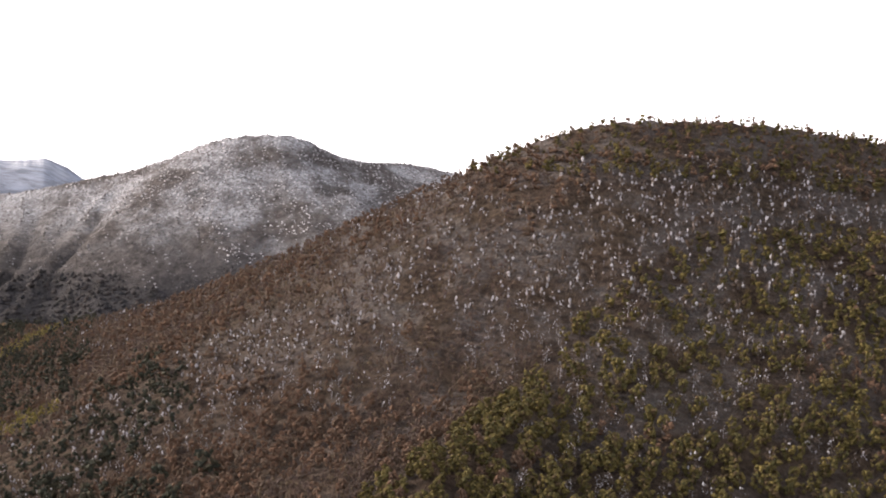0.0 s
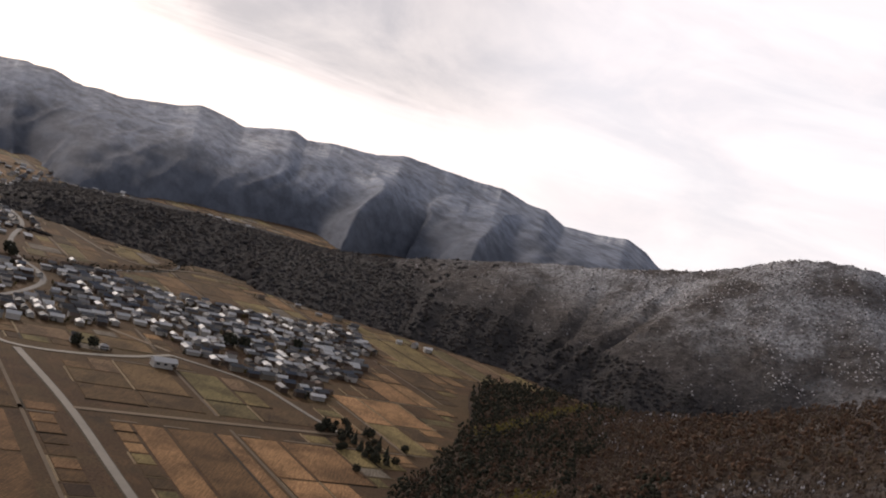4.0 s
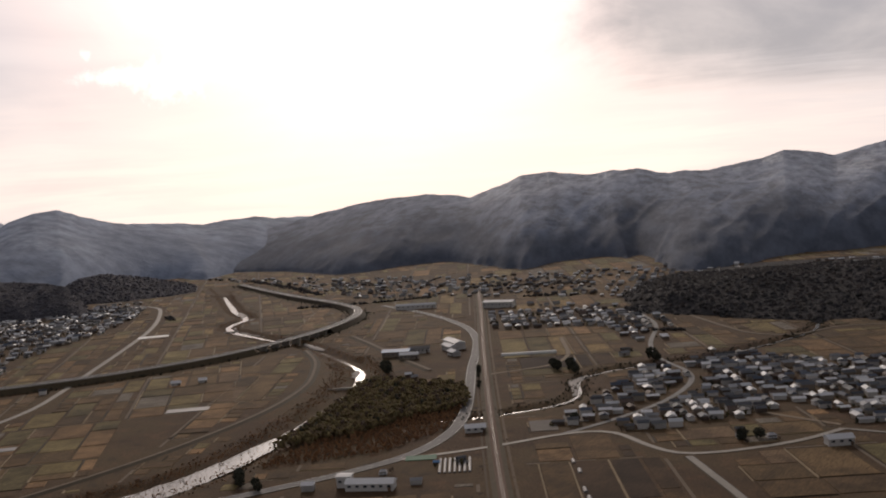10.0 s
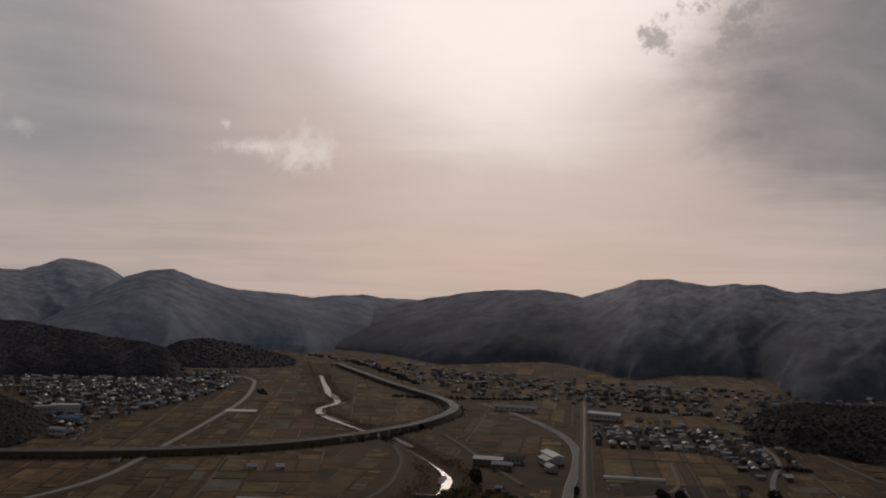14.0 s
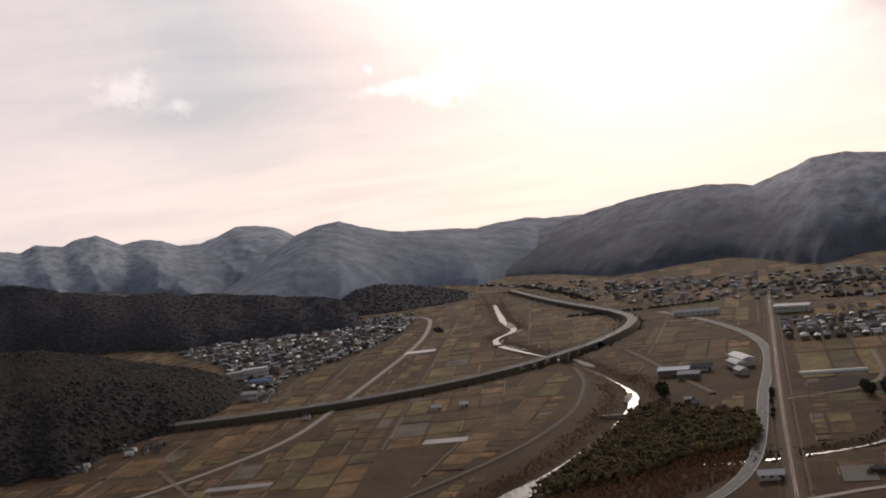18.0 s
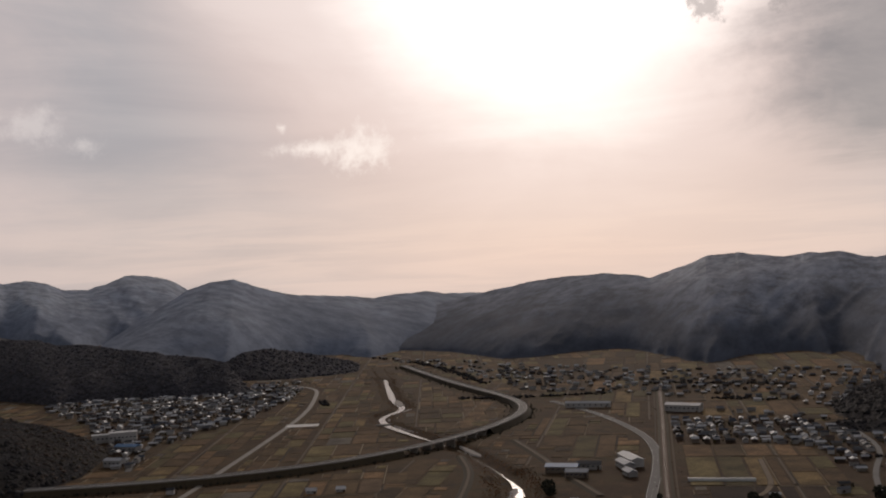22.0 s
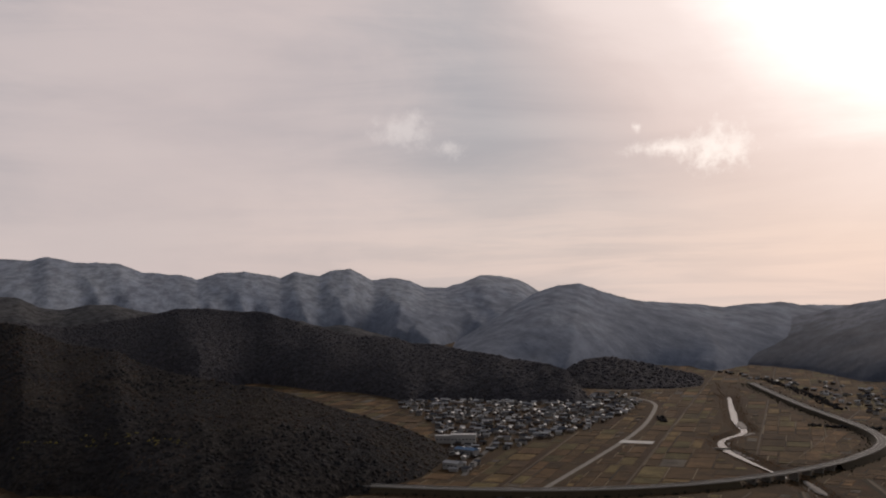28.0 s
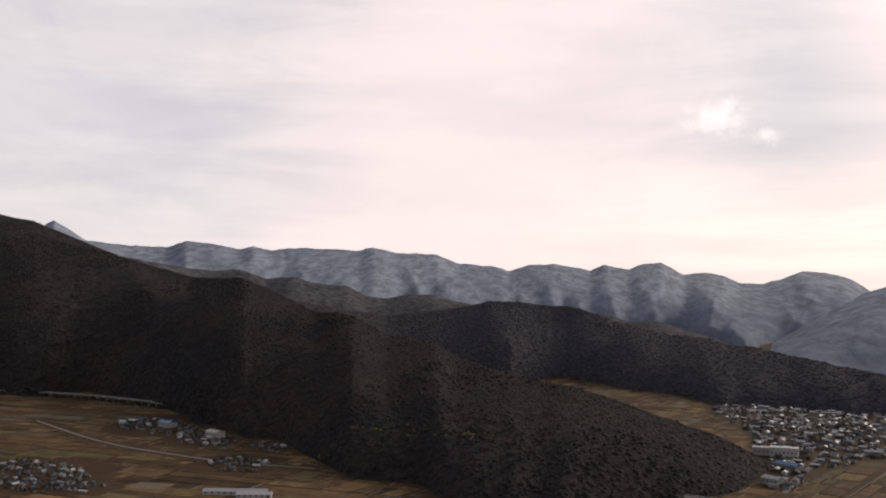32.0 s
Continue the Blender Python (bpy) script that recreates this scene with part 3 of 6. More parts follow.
HILL_B = Hill([
    crest(EYE_B, 4, (23.7, -7.4, 1130, 50), (23.0, -6.3, 1140, 70), (21.9, -5.4, 1160, 100), (20.3, -5.4, 1190, 150), (16.8, -5.2, 1270, 230), (13, -4.9, 1350, 280), (9.2, -4.8, 1290, 290), (5.6, -4.55, 1250, 300), (2.5, -3.85, 1200, 300), (-0.6, -3.05, 1200, 290),
          (-5.3, -1.9, 1180, 280), (-11.4, -0.25, 1150, 290), (-14.5, 0.55, 1120, 300), (-17.3, 2.2, 1090, 300), (-19.7, 2.85, 1080, 300), (-22.8, 2.8, 1080, 300), (-25.4, 1.5, 1080, 320), (-28.6, 1.75, 1150, 320), (-33, 1.2, 1200, 330), (-40, 2, 1250, 330)),
    crest((-2, 6, 147), 6, (23.4, -7.7, 1060, 30), (22.6, -6.9, 1065, 60), (22, -6.4, 1075, 85), (19.2, -5.95, 1090, 125), (16.8, -5.5, 1100, 150), (15.1, -5.95, 1110, 150), (13.6, -5.6, 1120, 170), (12.5, -5.6, 1120, 175), (11.2, -5.8, 1130, 180), (7, -5.9, 1140, 190)),
], gully=5, wave=110, rough=3, power=0.85, tooth=3, slant=0.2, spread=0.5)
HILL_H = Range((-63, 112, 180), [(64.2, -13.0), (64.9, -9.9), (66, -9.13), (68.1, -8.26), (70.6, -7.51), (72.7, -6.84), (74.6, -6.21), (76.9, -5.74), (79.8, -5.14), (82, -4.49), (83.2, -3.65), (84.2, -3.51), (86.1, -3.13), (87.9, -2.12), (88.9, -1.98), (89.8, -2.0),
                              (91.3, -1.27), (93.1, -0.47), (94.1, -0.04), (95.2, -0.09), (96.9, 0.05), (98.9, 0.57), (100.6, 1.08), (102.5, 1.9), (105, 2.9), (110, 4.0), (118, 5.0)],
               [(64.5, 990, 32, 30), (66.5, 965, 154, 90), (72, 1000, 307, 130), (76, 1060, 378, 150), (80, 1150, 474, 170), (84, 1280, 563, 190), (88, 1450, 717, 220), (92, 1720, 730, 300), (96, 1900, 819, 350), (103, 2400, 1152, 400), (118, 3000, 1408, 500)],
               6, 1.3, 190, 0.15, 0.66, 3.0, 40)
HILL_G = Range(EYE_D, [(56.3, -8.0), (57.3, -6.2), (58.1, -5.2), (59.1, -4.8), (60, -4.75), (61.2, -4.5), (61.8, -4.28), (63.4, -4.15), (65.6, -3.58), (66.9, -3.5), (68, -3.2), (69.9, -3.1), (71.8, -2.6), (73.1, -2.35), (74.6, -1.76), (75.3, -1.6), (76.6, -1.56), (78.2, -1.35), (80, -1.29), (81.4, -1.61), (83.4, -1.85), (86, -2.2), (90, -1.5), (94, -0.6)],
               [(56.6, 1415, 72, 60), (59, 1490, 150, 130), (61.7, 1545, 192, 180), (64, 1600, 240, 200), (67.7, 1720, 336, 220), (71.8, 1850, 396, 250), (75.6, 1980, 360, 300), (79.5, 2080, 504, 300), (84.7, 2250, 540, 300), (94, 2450, 600, 300)],
               5, 1.2, 170, 0.15, 0.66, 4.0, 500)
HILL_J = Range((-63, 94, 158), [(48.8, -6.4), (49.6, -5.5), (50.6, -4.9), (52, -4.6), (53, -4.3), (54.4, -4.05), (55.4, -3.95), (56.6, -4.07), (57.7, -4.69), (58.6, -5.6)],
               [(48.8, 1650, 40, 60), (51, 1670, 110, 120), (54, 1700, 170, 160), (57, 1700, 150, 160), (58.6, 1700, 60, 100)], 5, 0.25, 120, 0.1, 0.75, 3.0, 900)
HILL_K = Range(EYE_D, [(67, -3.6), (68.5, -3.1), (70.5, -2.5), (72, -2.6), (73.1, -2.2), (75.6, -2.0), (78.6, -1.75), (80.8, -1.62), (81.9, -1.51), (83.3, -1.04), (84.6, -1.07), (85.9, -1.23), (87.2, -1.1), (88.1, -0.55), (90, -0.35), (91.2, -0.03), (92.7, -0.13), (94.2, 0.42), (95.7, 0.4), (97, 0.47), (98.3, 0.72), (101, 1.2)],
               [(67, 2500, 150, 200), (72, 2600, 320, 300), (80, 2680, 380, 350), (90, 2800, 450, 350), (101, 2800, 450, 350)], 4, 0.9, 210, 0.2, 0.6, 5.0, 1300)
RANGE_E = Range(EYE_C, [(-14, -1.6), (-11.3, -0.7), (-10.4, -0.12), (-9.2, 0.33), (-7.1, 0.08), (-5.6, -0.02), (-4.4, 0.62), (-3.1, 0.66), (-1.6, 1.07), (0.1, 1.06), (2.4, 1.12), (4.4, 1.3), (5.8, 0.86), (8.5, 0.76), (9.9, 0.56), (10.7, 0.85), (11.5, 0.72), (12.3, 0.52), (13.5, 0.24), (14.8, 0.53), (16, 0.68), (17.4, 0.3), (18.9, 0.05), (20.4, -0.1), (21.2, -0.03), (22.1, -0.12), (23.8, 0.22), (25.2, 0.26), (26.6, 0.05),
                        (28.7, 0.42), (30.4, 0.3), (31.5, -0.1), (33.4, -0.72), (34.3, -0.52), (35.8, -0.38), (38.6, -0.48), (40.9, -0.85), (42.8, -1.2), (45.2, -1.75), (48.2, -2.55), (51, -3.35), (54, -4.3)],
                [(-14, 2600, 1300, 900), (5, 2600, 1280, 900), (15, 2600, 1180, 900), (22, 2600, 1260, 900), (28, 2600, 1280, 900), (35, 2600, 1120, 900), (40, 2550, 950, 800), (47, 2450, 620, 600), (51, 2400, 300, 300), (54, 2400, 140, 200)], 0, 1.55, 250, 0.15, 0.64, 4.0)
RANGE_M = Range(EYE_C, [(37, -2.4), (40, -1.4), (42.8, -1.12), (44.6, -1.1), (45.8, -0.93), (47.5, -1.02), (48.4, -1.16), (51.2, -0.87), (53.3, -0.73), (54.5, -0.35), (55.4, 0.0), (56, 0.18), (57.2, 0.15), (58.4, -0.27), (59.3, -0.8), (61.5, -2.1), (64, -3.6)],
                [(37, 2750, 800, 600), (48, 2650, 800, 700), (52, 2650, 850, 700), (56, 2700, 1050, 700), (64, 2800, 1200, 600)], 0, 1.2, 250, 0.1, 0.64, 4.0, 2100)
RANGE_F = Range(EYE_D, [(56, -2.6), (58.6, -1.6), (60.5, -0.25), (61.8, 0.05), (62.9, 0.16), (64, -0.3), (64.9, -0.53), (66.1, -0.53), (67, -0.1), (68, 0.06), (69.1, -0.02), (70.4, 0.65), (71.6, 0.5), (72.1, 0.26), (73.5, 0.49), (74.3, 0.2), (76.4, 0.55), (77.7, 0.48), (78.9, 0.21), (79.4, 0.37), (81.9, 0.62), (83, 1.13), (85.3, 1.22), (86.7, 1.55), (87.5, 1.35),
                        (90.8, 1.51), (92.5, 1.38), (93.5, 1.55), (94.2, 1.43), (95.8, 1.73), (97.1, 1.85), (98.1, 1.52), (100.1, 1.6), (102.4, 1.85), (103.5, 2.6), (104, 2.95), (105, 2.3), (112, 2.5)],
                [(56, 3900, 1800, 800), (66.5, 3900, 1700, 800), (69, 3900, 1300, 800), (112, 3900, 1250, 800)], 0, 1.2, 250, 0.1, 0.55, 6.0, 3300)

# lines on the valley floor, in metres
RIVER_WATER = [(-445, 250, 9), (-420, 330, 10), (-425, 385, 10), (-436, 428, 7), (-444, 448, 1.0), (-460, 495, 0.05), (-480, 545, 0.05), (-498, 578, 0.5), (-506, 596, 3.2), (-520, 614, 4.0), (-536, 632, 3.2), (-560, 650, 0.3), (-606, 678, 0.05), (-690, 724, 0.1), (-750, 742, 1.5), (-800, 760, 3.5), (-846, 778, 4.5), (-888, 812, 2.5), (-906, 866, 4), (-975, 908, 3.5), (-1020, 945, 4.5), (-1095, 1005, 3), (-1160, 1060, 2.5), (-1290, 1160, 2)]
RIVER = [(-452, 250), (-424, 330), (-425, 385), (-440, 450), (-470, 520), (-503, 585), (-520, 618), (-550, 643), (-606, 678), (-690, 724), (-775, 751), (-846, 778), (-888, 812), (-906, 866), (-975, 908), (-1020, 945), (-1095, 1005), (-1160, 1060), (-1290, 1160)]
STREAM = [(-420, 470), (-372, 500), (-340, 532), (-313, 572), (-316, 604), (-341, 642), (-338, 674), (-315, 712), (-282, 742), (-263, 791), (-247, 842), (-236, 889), (-246, 940)]
RAIL = [(-120, 205), (-301, 466), (-482, 738), (-612, 938), (-760, 1160)]
MAIN_ROAD = [(-420, 240), (-372, 338), (-350, 381), (-333, 427), (-336, 469), (-352, 513), (-392, 580), (-440, 655), (-476, 718), (-527, 798), (-586, 862), (-686, 934), (-790, 985)]
CROSS_ROAD = [(-333, 424), (-298, 465), (-276, 503), (-252, 518), (-220, 493), (-194, 483), (-153, 525), (-137, 562)]
VILLAGE_ROAD = [(-276, 500), (-262, 541), (-250, 604), (-262, 680), (-317, 730), (-352, 800), (-380, 890), (-430, 960)]
FIELD_ROAD = [(-194, 483), (-136, 415), (-89, 348), (-20, 255)]
CROSS_LANE = [(-136, 416), (-75, 462), (-24, 502)]
EDGE_LANE = [(-24, 502), (-55, 530), (-84, 560), (-137, 562)]
WEST_ROAD = [(-640, 240), (-652, 335), (-678, 420), (-734, 491), (-780, 545), (-840, 618), (-971, 772), (-1090, 880), (-1160, 935), (-1230, 940)]
LEVEE_ROAD = [(-482, 250), (-477, 350), (-484, 420), (-498, 490), (-528, 560), (-566, 610), (-600, 650), (-650, 690)]
EAST_LEVEE = [(-470, 640), (-545, 690), (-600, 730), (-660, 770)]
LOOP_ROAD = [(-383, 965), (-330, 905), (-277, 850), (-237, 860), (-226, 907), (-180, 930)]
HIGHWAY_EAST = [(-880, 338, 5), (-827, 399, 6), (-784, 448, 6), (-739, 514, 6), (-707, 591, 6), (-694, 671, 6.5), (-700, 752, 7), (-712, 807, 7), (-750, 896, 6.5), (-821, 959, 6), (-979, 1031, 5), (-1100, 1096, 4), (-1255, 1184, 3)]
HIGHWAY_WEST = [(-1800, -640, 5), (-1643, -359, 6), (-1602, -267, 6), (-1534, -173, 6), (-1447, -83, 6), (-1360, -10, 6)]
VALLEY_LANE = [(-1345, -227), (-1168, -114), (-1090, -30), (-1040, 30), (-1000, 110)]


def near_line(x, y, line):
    return line_distance(x, y, [(*p[:2], 0.0) for p in line])[0]


def river_bed(x, y):
    """How deep the river and the stream are cut into the floor."""
    d = near_line(x, y, RIVER) + 3 * fbm(x, y, 40, 2)
    deep = -3.2 * np.clip((np.where(x < -570, 11.5, 20) - d) / np.where(x < -570, 5, 9), 0, 1)
    d2 = near_line(x, y, STREAM) + 0.8 * fbm(x, y, 20, 2)
    return np.minimum(deep, -2.2 * np.clip((7.5 - d2) / 3.5, 0, 1))


def valley_material():
    m, n, s = material("valley_soil", 0.95, 0.15)
    p = place_of(n)
    big, mid, fine = n.noise(p, 0.012, 4, 0.6), n.noise(p, 0.06, 5, 0.65), n.noise(p, 0.8, 4, 0.7)
    col = n.mix(n.span(big, 0.38, 0.62), (0.07, 0.041, 0.022), (0.088, 0.058, 0.028))
    col = n.mix(n.span(mid, 0.5, 0.68, 0, 0.6), col, (0.125, 0.069, 0.035))
    col = n.mix(n.span(mid, 0.45, 0.3, 0, 0.7), col, (0.033, 0.024, 0.015))
    col = n.mix(1.0, col, n.ramp(fine, [(0.25, 0.55), (0.75, 1.4)]), "MULTIPLY")
    n.link(col, s.inputs["Base Color"])
    bumped(n, s, fine, 0.6, 0.5)
    return m


GROUND = valley_material()


def valley_floor():
    xs = np.concatenate([np.linspace(-4900, -1150, 24)[:-1], np.arange(-1150, -220, 5.0), np.linspace(-220, 3000, 40)])
    ys = np.concatenate([np.linspace(-3000, 230, 26)[:-1], np.arange(230, 1110, 5.0), np.linspace(1110, 4900, 30)])
    gx, gy = np.meshgrid(xs, ys, indexing="ij")
    z = river_bed(gx, gy) + 0.12 * fbm(gx, gy, 50, 3)
    ids = np.arange(gx.size).reshape(gx.shape)
    quads = np.stack([ids[:-1, :-1], ids[1:, :-1], ids[1:, 1:], ids[:-1, 1:]], -1).reshape(-1, 4)
    ob = new("ground", big_mesh("ground", np.stack([gx.ravel(), gy.ravel(), z.ravel()], -1), quads, [GROUND], True))
    return tagged(ob, "brown winter valley floor of soil and dry grass", "ground", kind="structure")


ground = valley_floor()
tagged(new("hill_near", HILL_A.sheet("hill_near", -220, -60, 700, 880, 5, FOREST_NEAR)), "steep brown wooded hillside beside the valley", "hill", kind="structure")
tagged(new("hill_snowy", HILL_B.sheet("hill_snowy", -560, 760, 1150, 1800, 9, FOREST_SNOW)), "rounded wooded hill dusted with snow", "hill", kind="structure")
tagged(new("hill_west", HILL_H.sheet("hill_west", 0.25, FOREST_DARK, 120)), "dark wooded spur reaching into the valley", "hill", kind="structure")
tagged(new("hill_far_west", HILL_G.sheet("hill_far_west", 0.2, FOREST_RIDGE_HAZE, 70)), "long dark wooded ridge behind the village", "hill", kind="structure")
tagged(new("hill_valley_mouth", HILL_J.sheet("hill_valley_mouth", 0.15, FOREST_RIDGE_HAZE, 50)), "low dark wooded hill at the valley's mouth", "hill", kind="structure")
tagged(new("hill_middle", HILL_K.sheet("hill_middle", 0.18, FOREST_MID_HAZE, 60)), "hazy grey wooded ridge before the mountains", "hill", kind="structure")
tagged(new("mountain_north", RANGE_E.sheet("mountain_north", 0.14, FOREST_FAR_HAZE, 150)), "long grey mountain range streaked with snow", "mountain", kind="structure")
tagged(new("mountain_middle", RANGE_M.sheet("mountain_middle", 0.14, FOREST_BLUE_HAZE, 100)), "pale mountain closing the end of the valley", "mountain", kind="structure")
tagged(new("mountain_west", RANGE_F.sheet("mountain_west", 0.14, FOREST_BLUE_HAZE, 110)), "far blue-grey mountain range under thin snow", "mountain", kind="structure")

# ---- roads, railway, river ----
ASPHALT = plain("asphalt", (0.19, 0.185, 0.18), 0.85, 0.2, 0.5)
CONCRETE = plain("concrete", (0.25, 0.23, 0.20), 0.75, 0.2, 0.3)
GRAVEL = plain("farm_track", (0.19, 0.145, 0.10), 0.95, 0.25, 0.6)
BALLAST = plain("railway_ballast", (0.105, 0.064, 0.044), 0.95, 0.3, 0.9)
RUST = plain("rusty_rail", (0.16, 0.09, 0.06), 0.5, 0.2, 2.0)
EARTH = plain("earth_track", (0.12, 0.085, 0.052), 0.95, 0.3, 0.6)
PAINT = plain("road_paint", (0.7, 0.69, 0.66), 0.7, 0.15, 1.0)
VERGE = plain("dry_verge", (0.078, 0.06, 0.036), 0.95, 0.35, 0.3)
STONES = plain("river_stones", (0.40, 0.37, 0.34), 0.9, 0.25, 0.5)
STEEL = plain("galvanised_steel", (0.42, 0.43, 0.44), 0.45, 0.1, 1.0, 0.5)


def water_material():
    m, n, s = material("river_water", 0.22, 0.5)
    p = place_of(n)
    n.link(n.mix(n.noise(p, 0.08, 3), (0.05, 0.055, 0.05), (0.09, 0.085, 0.07)), s.inputs["Base Color"])
    bumped(n, s, n.noise(n.mapping(p, (1, 1, 1)), 0.9, 3), 0.25, 0.15)
    return m


WATER = water_material()


def road(line, width, mat, label, lift=0.32, shoulder=0.9, name="road"):
    half = width / 2
    section = [(-half - shoulder, 0.0), (-half, lift), (0, lift + 0.03), (half, lift), (half + shoulder, 0.0)]
    ob = new(name, ribbon(name, line, section, 8, [mat, VERGE], index=[1, 0, 0, 1]))
    return tagged(ob, label, "road", kind="structure")


def strip(name, line, half, height, mat, parent=None, label="", step=8.0, thick=0.0, wander=0.0):
    section = [(-half, height), (half, height)] if not thick else [(-half, height - thick), (-half, height), (half, height), (half, height - thick)]
    ob = new(name, ribbon(name, line, section, step, [mat], wander=wander))
    ob.parent = parent
    return tagged(ob, label)


def beside(line, off):
    p, way = along(line, 10)
    side = np.stack([way[:, 1], -way[:, 0]], -1)
    return np.column_stack([p[:, :2] + side * off, *([p[:, 2]] if p.shape[1] > 2 else [])])


main_road = road(MAIN_ROAD, 7.5, ASPHALT, "pale grey two-lane road winding down the valley", 0.32)
strip("edge_line", beside(MAIN_ROAD, 3.4), 0.09, 0.36, PAINT, main_road)
strip("edge_line", beside(MAIN_ROAD, -3.4), 0.09, 0.36, PAINT, main_road)
p_, w_ = along(MAIN_ROAD, 10)
for i in range(4, len(p_) - 3, 2):
    q = [tuple(p_[i][:2]), tuple(p_[i][:2] + w_[i] * 5)]
    strip("centre_line", q, 0.08, 0.38, PAINT, main_road)
road(CROSS_ROAD, 3.6, CONCRETE, "narrow concrete lane crossing the railway")
road(VILLAGE_ROAD, 3.8, ASPHALT, "grey lane leading through the village")
road(FIELD_ROAD, 4.0, CONCRETE, "straight pale concrete farm road between fields")
road(CROSS_LANE, 3.2, GRAVEL, "pale gravel farm track across the fields")
road(EDGE_LANE, 3.0, CONCRETE, "narrow lane along the edge of the village")
road(WEST_ROAD, 5.0, CONCRETE, "straight pale road running under the highway")
road(LEVEE_ROAD, 2.3, GRAVEL, "pale track on top of the river levee", 0.9, 3.0)
road(EAST_LEVEE, 2.3, GRAVEL, "pale track along the east river levee", 0.9, 3.0)
road(LOOP_ROAD, 3.5, GRAVEL, "curved gravel track below the wooded hill")
road(VALLEY_LANE, 4.0, CONCRETE, "pale lane between the hamlets")
road([(-230, 604), (-190, 585), (-140, 570)], 3.0, GRAVEL, "short lane between village gardens")
road([(-413, 640), (-372, 700), (-440, 805)], 3.5, GRAVEL, "gravel track between dark fields")
road([(-390, 545), (-420, 520), (-405, 480)], 2.6, GRAVEL, "dirt path across the reed bed")
road([(-844, 492), (-900, 530), (-960, 580), (-1050, 640)], 5.0, ASPHALT, "grey street climbing into the village")
road([(-440, 255), (-560, 300), (-700, 330)], 3.0, GRAVEL, "gravel farm track between rice paddies")


def railway():
    rail = new("railway", ribbon("railway", RAIL, [(-5.0, 0.0), (-2.4, 1.1), (2.4, 1.1), (5.0, 0.0)], 10, [VERGE, BALLAST], index=[0, 1, 0]))
    tagged(rail, "single railway line on a rust-brown ballast bank", "railway", kind="structure")
    for off in (-0.55, 0.55):
        strip("rail", beside(RAIL, off), 0.07, 1.42, RUST, rail, "rusty steel rail", 10, 0.15)
    p, way = along(RAIL, 3.0)
    verts, faces = [], []
    for i in range(len(p)):
        sx, sy = way[i, 1], -way[i, 0]
        for a, b in ((-1, -0.12), (1, -0.12), (1, 0.12), (-1, 0.12)):
            verts.append((p[i, 0] + sx * a + way[i, 0] * b, p[i, 1] + sy * a + way[i, 1] * b, 1.25))
        faces.append(tuple(range(i * 4, i * 4 + 4)))
    part("sleepers", mesh_of("sleepers", verts, faces, [CONCRETE]), rail, "", "stuff")
    strip("service_path", beside(RAIL, 7.0), 0.8, 0.14, EARTH, rail)
    strip("service_path", beside(RAIL, -7.0), 0.6, 0.14, EARTH, rail)


railway()


def water_sheet():
    """The river's surface; widths follow what the camera sees, near nothing where hidden."""
    p, way = along(RIVER_WATER, 6)
    side = np.stack([way[:, 1], -way[:, 0]], -1)
    rng = np.random.RandomState(3)
    verts, faces = [], []
    for i in range(len(p)):
        for k in (-1, 1):
            w = k * p[i, 2] * rng.uniform(0.85, 1.15)
            verts.append((p[i, 0] + side[i, 0] * w, p[i, 1] + side[i, 1] * w, -2.0))
        if i:
            faces.append((2 * i - 2, 2 * i, 2 * i + 1, 2 * i - 1))
    return mesh_of("river", verts, faces, [WATER])


river = new("river", water_sheet())
tagged(river, "shallow river shining under the cloudy sky", "river", kind="structure")
stream = new("stream", ribbon("stream", STREAM, [(-1.3, -1.6), (1.3, -1.6)], 6, [WATER], wander=0.25))
tagged(stream, "narrow stream between dark banks", "stream", kind="structure")


def gravel_bar(line, half, height, seed):
    """Pale stones left by the river, with a ragged outline."""
    rng = np.random.RandomState(seed)
    p, way = along(line, 3.0)
    side = np.stack([way[:, 1], -way[:, 0]], -1)
    verts, faces = [], []
    for i in range(len(p)):
        k = math.sin(math.pi * (i + 0.5) / len(p)) ** 0.5
        l, r = half * k * rng.uniform(0.6, 1.2), half * k * rng.uniform(0.6, 1.2)
        for a, h in ((-l, -0.5), (-l * 0.6, 0.25), (r * 0.6, 0.25), (r, -0.5)):
            verts.append((p[i, 0] + side[i, 0] * a, p[i, 1] + side[i, 1] * a, height + h + rng.uniform(-0.06, 0.06)))
    for i in range(len(p) - 1):
        for j in range(3):
            faces.append((i * 4 + j, (i + 1) * 4 + j, (i + 1) * 4 + j + 1, i * 4 + j + 1))
    ob = new("gravel_bar", mesh_of("gravel_bar", verts, faces, [STONES]))
    tagged(ob, "pale gravel bank lying in the river bed", "gravel bank", "gravel banks in the river", "structure")


gravel_bar([(-318, 598), (-336, 620), (-343, 645), (-340, 662)], 6, -1.35, 1)
gravel_bar([(-775, 762), (-830, 785), (-868, 806)], 7, -1.9, 2)
gravel_bar([(-880, 822), (-892, 850), (-905, 872)], 6, -1.9, 3)
gravel_bar([(-930, 880), (-975, 914)], 6, -1.9, 4)
gravel_bar([(-520, 606), (-538, 632)], 4, -1.9, 5)
gravel_bar([(-640, 706), (-690, 732)], 5, -1.9, 6)


def weir(x, y, turn, length):
    """A low concrete sill across the river."""
    ob = new("weir", box_mesh("weir", length, 2.2, 1.6, CONCRETE))
    ob.matrix_world = pose(x, y, -2.6, 0, 0, turn)
    tagged(ob, "low pale concrete weir across the river", "weir", kind="structure")


